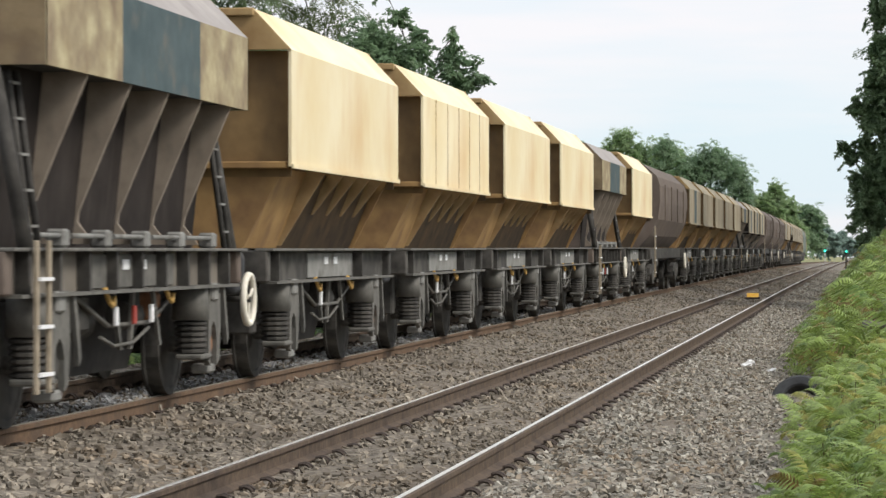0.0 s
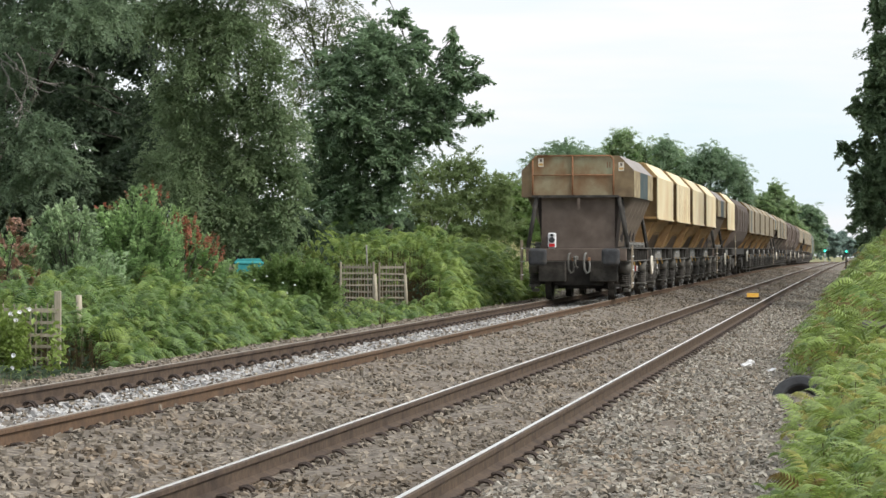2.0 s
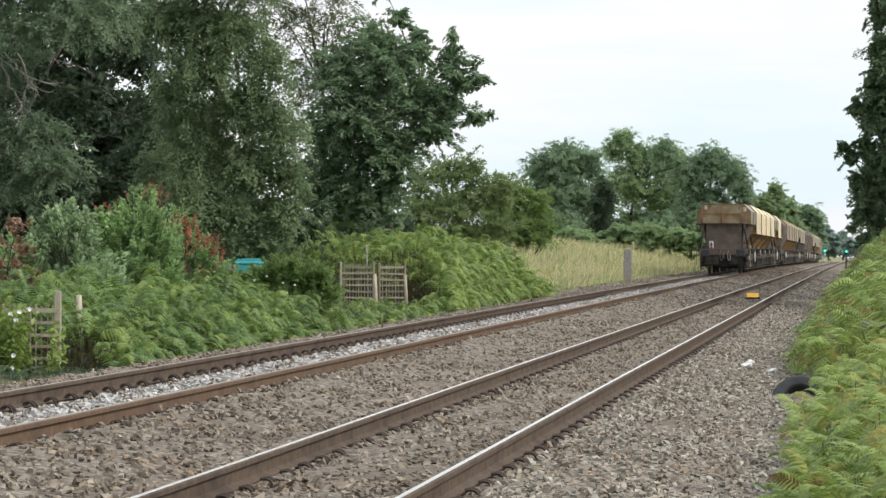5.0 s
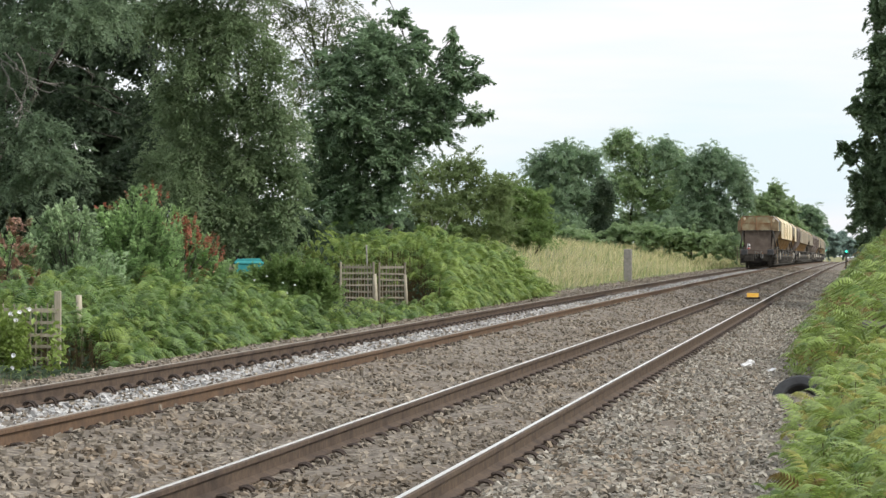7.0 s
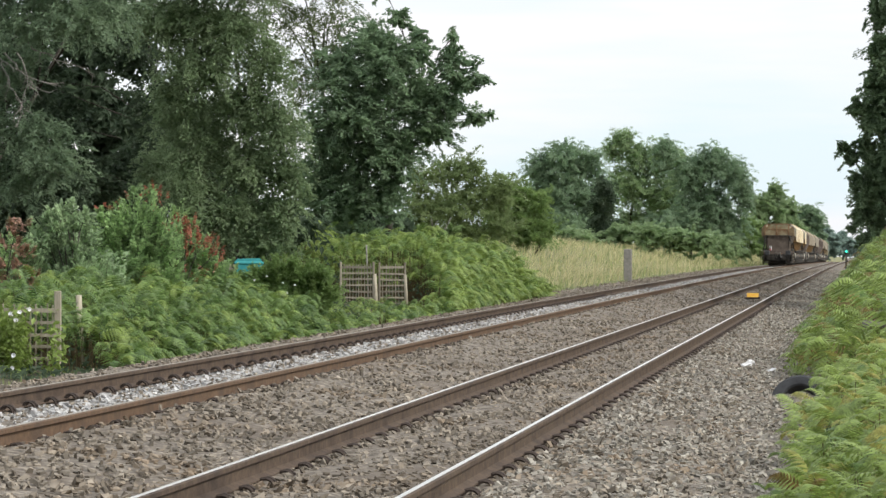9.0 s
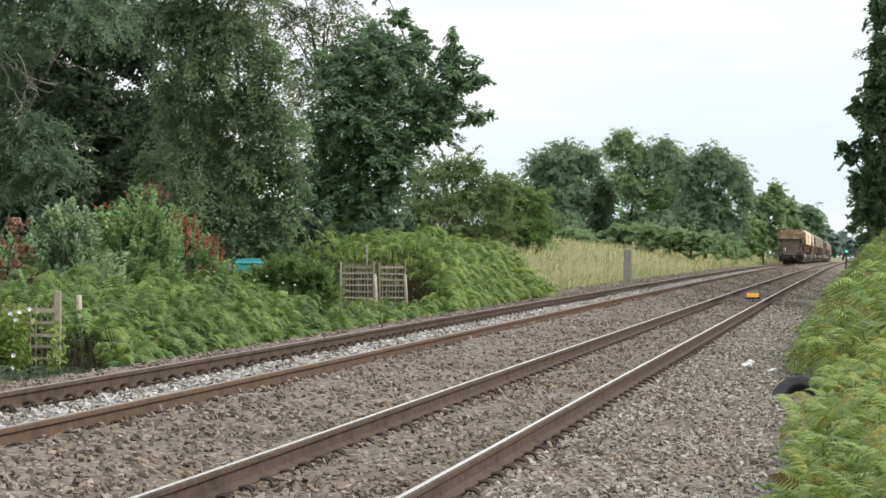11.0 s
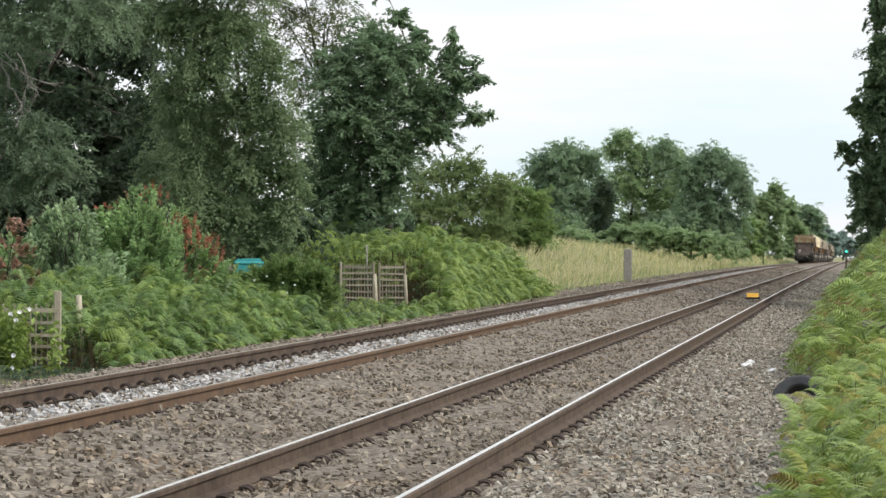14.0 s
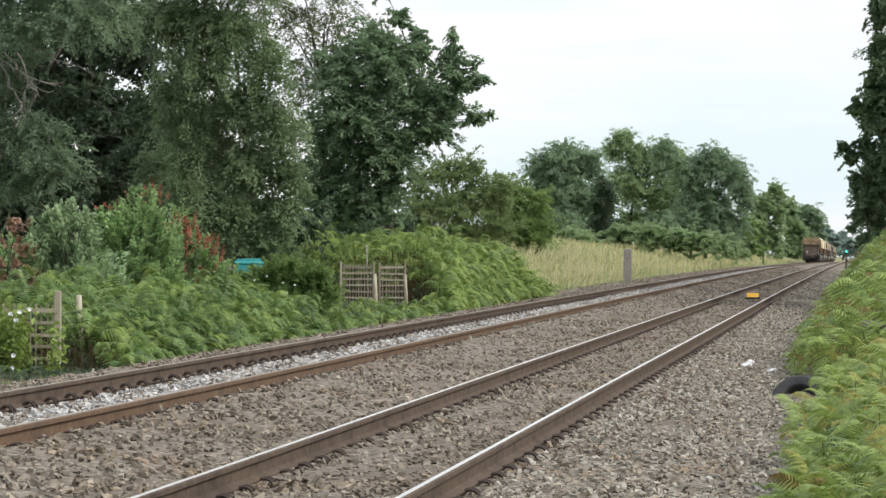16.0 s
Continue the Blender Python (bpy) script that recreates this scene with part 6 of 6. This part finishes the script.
# left-hand verge
bracken_bank(7200, -9.35, -1, (33.8, 68), 3.0, 0.88, 0.4, (0.22, 0.48),
             (("fern_deep", 0.33, "dark green bracken along the lineside fence"), ("fern", 0.3, "green bracken along the lineside fence"),
              ("fern_bright", 0.37, "lighter green bracken along the lineside fence")), 41, FROND_FAR, steep=0.3, wander=0.35,
             keep=lambda x, y: ~(((x / y > -0.194) & (x / y < -0.149) & (y > 45) & (x < -9.5)) | ((x / y < -0.268) & (y < 35.6))))
bracken_bank(5600, -9.15, -1, (62, 82.5), 5.5, 1.42, 0.4, (0.3, 0.62),
             (("fern", 0.42, "thick green bracken mound beside the line"), ("fern_bright", 0.58, "bright green bracken mound beside the line")), 51, FROND_FAR, steep=0.4, wander=0.25,
             top=lambda y: np.clip((83.5 - y) / 7, 0.02, 1) ** 0.5, keep=lambda x, y: ~((x / y < -0.149) & (y < 67)))

bracken_bank(420, -9.45, -1, (53, 64), 1.8, 0.24, 0.5, (0.16, 0.34),
             (("fern", 0.6, "low green bracken before the lattice fence"), ("fern_bright", 0.4, "low light green bracken before the lattice fence")), 57, FROND_FAR, wander=0.2)

def meadow(x0, x1, y0, y1):
    def place(rng, n):
        y = y0 * (y1 / y0) ** rng.random(n)
        x = x0 + (x1 - x0) * rng.random(n)
        return x, y, ground_z(x, y)
    return place


grass_patch("meadow_grass", 27000, meadow(-36, -9.9, 88, 420), (0.3, 0.75), "straw", "tall straw-coloured meadow grass beyond the line", 61, 0.5)
grass_patch("meadow_grass", 18000, meadow(-36, -9.5, 88, 420), (0.2, 0.6), "grass", "green grass among the dry meadow", 62, 0.5)
grass_patch("verge_weeds", 1600, meadow(-10.2, -9.5, 27, 118), (0.03, 0.1), "grass", "short green weeds at the ballast edge", 63)


def verge_cover():
    """Low leafy ground cover under the bracken."""
    rng = np.random.default_rng(77)
    n = 16000
    y = 33 * (90 / 33) ** rng.random(n)
    x = rng.uniform(-15, -9.6, n)
    h = np.clip((-9.6 - x) / 1.0, 0.1, 1) * rng.random(n) * 0.7
    h = np.where((x > -12.2) & (y > 56.5) & (y < 65.6), h * 0.3, h)
    h = np.where((x < -9.9) & (y < 35.2), h * 0.15, h)
    c = np.stack([x, y, ground_z(x, y) + h], -1)
    v, f = leaf_quads(rng, c, 0.1)
    tagged(from_arrays("ground_cover", v, f, "leaf_dark"), "dull green undergrowth below the bracken", "undergrowth", kind="stuff")
    n = 6000
    y = 14 * (120 / 14) ** rng.random(n)
    x = rng.uniform(-0.3, 2.0, n)
    c = np.stack([x, y, ground_z(x, y) + rng.random(n) * 0.22 * np.clip((x + 0.8) / 0.5, 0.1, 1)], -1)
    v, f = leaf_quads(rng, c, 0.06)
    tagged(from_arrays("ground_cover", v, f, "leaf_dark"), "dark green undergrowth below the bank's bracken", "undergrowth", kind="stuff")


verge_cover()


# ---- lineside things ----
def lattice_fence(x, y, z, width, height, turn, seed, rails=8, lift=0.0):
    """A panel of rustic lattice: thin laths across, uprights and two posts."""
    rng = random.Random(seed)
    f = thing("lattice_fence", "weathered grey-brown wooden lattice fence panel among bracken", "fence", "lineside fence panels")
    f.matrix_basis = pose(x, y, z, 0, 0, turn)
    for px in (0.0, width):
        half = 0.042 if lift else 0.022
        part("post", boxes(((px - half, -0.03, -0.2), (px + half, 0.03, height + 0.05 + lift)), bevel=0.008), "oldwood", f)
    for i in range(rails):
        zz = height * (i + 0.5) / rails
        tilt = rng.uniform(-0.015, 0.015)
        bm = bmesh.new()
        thick = 0.026 if i == rails - 1 else 0.019
        prism(bm, [(0, zz - thick), (width, zz - thick + tilt), (width, zz + thick + tilt), (0, zz + thick)], 1, -0.045 if lift else -0.02, -0.03 if lift else -0.005)
        part("lath", bm, "oldwood", f)
    k = max(3, int(width / 0.068))
    for i in range(1, k):
        px = width * i / k + rng.uniform(-0.01, 0.01)
        part("lath", boxes(((px - 0.009, 0.0, 0.02), (px + 0.009, 0.012, height + rng.uniform(-0.02, 0.03)))), "oldwood", f)
    return f


def round_post(x, y, z, h, r, mat, label, name="fence_post"):
    bm = bmesh.new()
    rod(bm, (0.03, 0, -0.2), (-0.03, 0, h), r, r * 0.92, 9)
    ob = part(name, bm, mat)
    ob.location = (x, y, z)
    return tagged(ob, label, "post")


def concrete_post(x, y, z, h):
    bm = boxes(((-0.17, -0.1, -0.2), (0.17, 0.1, h)), bevel=0.025)
    ob = part("concrete_post", bm, "concrete")
    ob.location = (x, y, z)
    return tagged(ob, "grey concrete post in the dry grass", "post")


lattice_fence(-11.35, 34.8, -0.16, 1.27, 0.93, 2, 1, rails=6, lift=0.12)
lattice_fence(-11.98, 65.0, 0.04, 0.78, 1.13, -3, 2, rails=8)
lattice_fence(-11.1, 65.2, 0.04, 0.6, 1.12, 5, 3, rails=8)
round_post(-10.30, 36.7, -0.12, 0.98, 0.044, "oldwood", "weathered round wooden fence post in bracken")
round_post(-11.08, 64.6, 0.05, 0.9, 0.045, "oldwood", "weathered round wooden fence post before lattice")
round_post(-11.45, 65.6, 0.15, 1.48, 0.018, "concrete", "thin grey metal pole behind the lattice", "metal_pole")
round_post(-10.4, 64.8, 0.05, 0.88, 0.04, "oldwood", "leaning weathered wooden fence post in bracken")
concrete_post(-9.6, 118.5, 0.15, 1.47)
round_post(-10.0, 300.0, 0.2, 1.15, 0.1, "bark", "short dark lineside marker post in pale grass")


def magnet_ramp():
    """Yellow track magnet cover between the rails of the near track."""
    t = thing("track_magnet", "yellow painted track magnet between near rails", "track equipment")
    t.location = (-3.25, 88.0, z_near(88.0) - 0.12)
    bm = bmesh.new()
    prism(bm, [(-0.42, 0.04), (-0.3, 0.18), (0.3, 0.18), (0.42, 0.04)], 0, -0.17, 0.17)
    part("cover", bm, "yellow", t)
    part("base", boxes(((-0.22, -0.45, 0.0), (0.22, 0.45, 0.06))), "clip", t)
    return t


magnet_ramp()


def litter():
    rng = random.Random(4)
    for x, y, s in ((-1.57, 40.5, 0.09), (-1.22, 39.8, 0.07)):
        bm = bmesh.new()
        bmesh.ops.create_icosphere(bm, subdivisions=2, radius=s)
        for v in bm.verts:
            v.co = Vector((v.co.x * rng.uniform(0.5, 1.7), v.co.y * rng.uniform(0.3, 1.0), v.co.z * rng.uniform(0.15, 0.9) + 0.3 * v.co.x))
        ob = part("crumpled_wrapper", bm, "white")
        ob.location = (x, y, float(ground_z(np.array(x), np.array(y))) + s * 0.45)
        tagged(ob, "crumpled white plastic wrapper lying on ballast", "litter", "litter on the ballast")


litter()


def old_tyre():
    """A worn tyre leaning in the bracken edge, half sunk."""
    bm = bmesh.new()
    prof = [(0.21, -0.09), (0.3, -0.1), (0.335, -0.075), (0.34, 0.075), (0.3, 0.1), (0.21, 0.09), (0.195, 0.07), (0.195, -0.07)]
    n = 26
    vr = [[bm.verts.new((r * math.cos(2 * math.pi * i / n), w, r * math.sin(2 * math.pi * i / n))) for r, w in prof] for i in range(n)]
    for i in range(n):
        for j in range(8):
            bm.faces.new((vr[i][j], vr[i][(j + 1) % 8], vr[(i + 1) % n][(j + 1) % 8], vr[(i + 1) % n][j]))
    bmesh.ops.recalc_face_normals(bm, faces=bm.faces)
    ob = part("old_tyre", bm, "black")
    x, y = -0.7, 33.8
    ob.matrix_basis = pose(x, y, float(ground_z(np.array(x), np.array(y))) - 0.07, -34, 0, -12)
    return tagged(ob, "worn black rubber tyre half buried in bracken", "tyre")


old_tyre()


def dead_branch(name, pts, r, mat, label, category):
    """A fallen, crooked stick or log lying in the growth."""
    bm = bmesh.new()
    for i, (a, b) in enumerate(zip(pts, pts[1:])):
        rod(bm, Vector(a) - Vector(pts[0]), Vector(b) - Vector(pts[0]), r * (1 - 0.12 * i), r * (1 - 0.12 * (i + 1)), 7)
    ob = part(name, bm, mat)
    ob.location = pts[0]
    return tagged(ob, label, category)


dead_branch("dead_branch", [(-0.02, 21.8, 0.12), (0.06, 21.75, 0.16), (0.13, 21.6, 0.13), (0.2, 21.5, 0.06), (0.3, 21.5, 0.02)], 0.012, "stem", "brown dry stick lying over the bracken", "branch")
dead_branch("log", [(0.05, 40.0, 0.42), (0.2, 40.0, 0.43), (0.4, 40.05, 0.42)], 0.06, "deadwood", "grey weathered log lying in the bracken", "log")
for q, (px, pz, lean) in enumerate(((-10.95, 1.95, 0.2), (-10.8, 1.98, -0.1), (-10.7, 2.0, 0.3))):
    dead_branch("dead_branch", [(px, 72.0, pz - 0.9), (px + lean * 0.3, 72.0, pz - 0.1), (px + lean * 0.7, 72.0, pz + 0.15), (px + lean, 72.0, pz + 0.32)], 0.014, "deadwood", "bleached bare stem standing behind bracken", "branch")


def bindweed():
    """Climbing bindweed on the near lattice panel: broad leaves, and white trumpet flowers."""
    rng = np.random.default_rng(8)
    n = 2600
    c = np.stack([rng.uniform(-11.1, -9.88, n), rng.uniform(34.15, 34.7, n), -0.2 + rng.random(n) ** 1.15 * (0.85 + 0.12 * np.sin(np.arange(n)))], -1)
    x = c[:, 0]
    keep = (x < -10.36) | (x > -10.07) & (rng.random(n) < 0.55) & (c[:, 2] < 0.5) | (rng.random(n) < 0.05)
    v, f = leaf_quads(rng, c[keep], 0.09)
    tagged(from_arrays("bindweed", v, f, "fern_bright"), "bright green bindweed climbing a wooden lattice", "climber", kind="stuff")
    first = None
    for x, z in ((-10.62, 0.66), (-10.38, 0.72), (-10.55, 0.58), (-10.58, 0.14), (-10.6, -0.02), (-10.9, 0.7), (-10.5, 0.68)):
        m = pose(x + 0.13, 34.15, z, 70 + rng.normal(0, 15), 0, rng.normal(0, 25))
        if first is None:
            bm = bmesh.new()
            rings = [[(r * math.cos(2 * math.pi * i / 10), r * math.sin(2 * math.pi * i / 10), h) for i in range(10)] for r, h in ((0.008, -0.05), (0.014, -0.01), (0.029, 0.012), (0.027, 0.014), (0.012, -0.008))]
            first = part("bindweed_flower", loft(bm, rings), "white")
            first.matrix_basis = m
            tagged(first, "white trumpet-shaped bindweed flower on the lattice", "flower", "bindweed flowers")
        else:
            copy_thing(first, m)
    for x, y, z in ((-10.5, 48.6, 0.95), (-10.28, 48.6, 1.02), (-10.05, 48.9, 0.9), (-9.98, 48.9, 0.72), (-10.62, 48.5, 0.8), (-9.86, 49.0, 0.86)):
        m = pose(x, y, z, 70 + rng.normal(0, 15), 0, rng.normal(0, 25))
        flower = tagged(copy_thing(first, m), "white bindweed flower among shrub leaves", group="shrub flowers")
        flower.scale = (0.62, 0.62, 0.62)


bindweed()


def garden_bin():
    """Teal plastic bin with a rimmed, ridged lid, standing behind the garden growth."""
    t = thing("garden_bin", "teal plastic garden bin with a rimmed lid behind shrubs", "bin")
    t.matrix_basis = pose(-11.34, 52.0, 0.16, 0, 0, 12)
    rings = [[(-0.22, -0.2, -0.15), (0.22, -0.2, -0.15), (0.22, 0.2, -0.15), (-0.22, 0.2, -0.15)], [(-0.26, -0.22, 1.05), (0.26, -0.22, 1.05), (0.26, 0.22, 1.05), (-0.26, 0.22, 1.05)]]
    part("body", loft(bmesh.new(), rings), "teal", t)
    part("lid", boxes(((-0.28, -0.24, 1.05), (0.28, 0.24, 1.11)), bevel=0.02), "teal", t)
    bm = bmesh.new()
    prism(bm, [(-0.25, 1.11), (0.25, 1.11), (0.2, 1.17), (-0.22, 1.16)], 1, -0.22, 0.22)
    part("lid_top", bm, "teal", t)


garden_bin()


def signal(x, y, height, wide, tall, post, label):
    """A colour-light signal: post, hooded head and a lit lens that faces down the line."""
    t = thing("railway_signal", label, "signal", "railway signals")
    t.location = (x, y, float(ground_z(np.array(x), np.array(y))))
    part("post", rod(bmesh.new(), (0, 0, -0.2), (0, 0, height - tall / 2), 0.09, n=8), post, t)
    part("head", boxes(((-wide / 2, -0.1, height - tall / 2), (wide / 2, 0.1, height + tall / 2)), bevel=0.04), "black", t)
    part("green_lens", rod(bmesh.new(), (0, -0.1, height), (0, -0.14, height), wide * 0.38, n=14), "green_glow", t, "lit green signal lens")


signal(-9.2, 780.0, 3.2, 0.9, 1.3, "white", "far railway signal on a white post with green light")
signal(-1.28, 290.0, 1.75, 0.3, 0.5, "under", "low railway signal beside near track showing green")

motions()
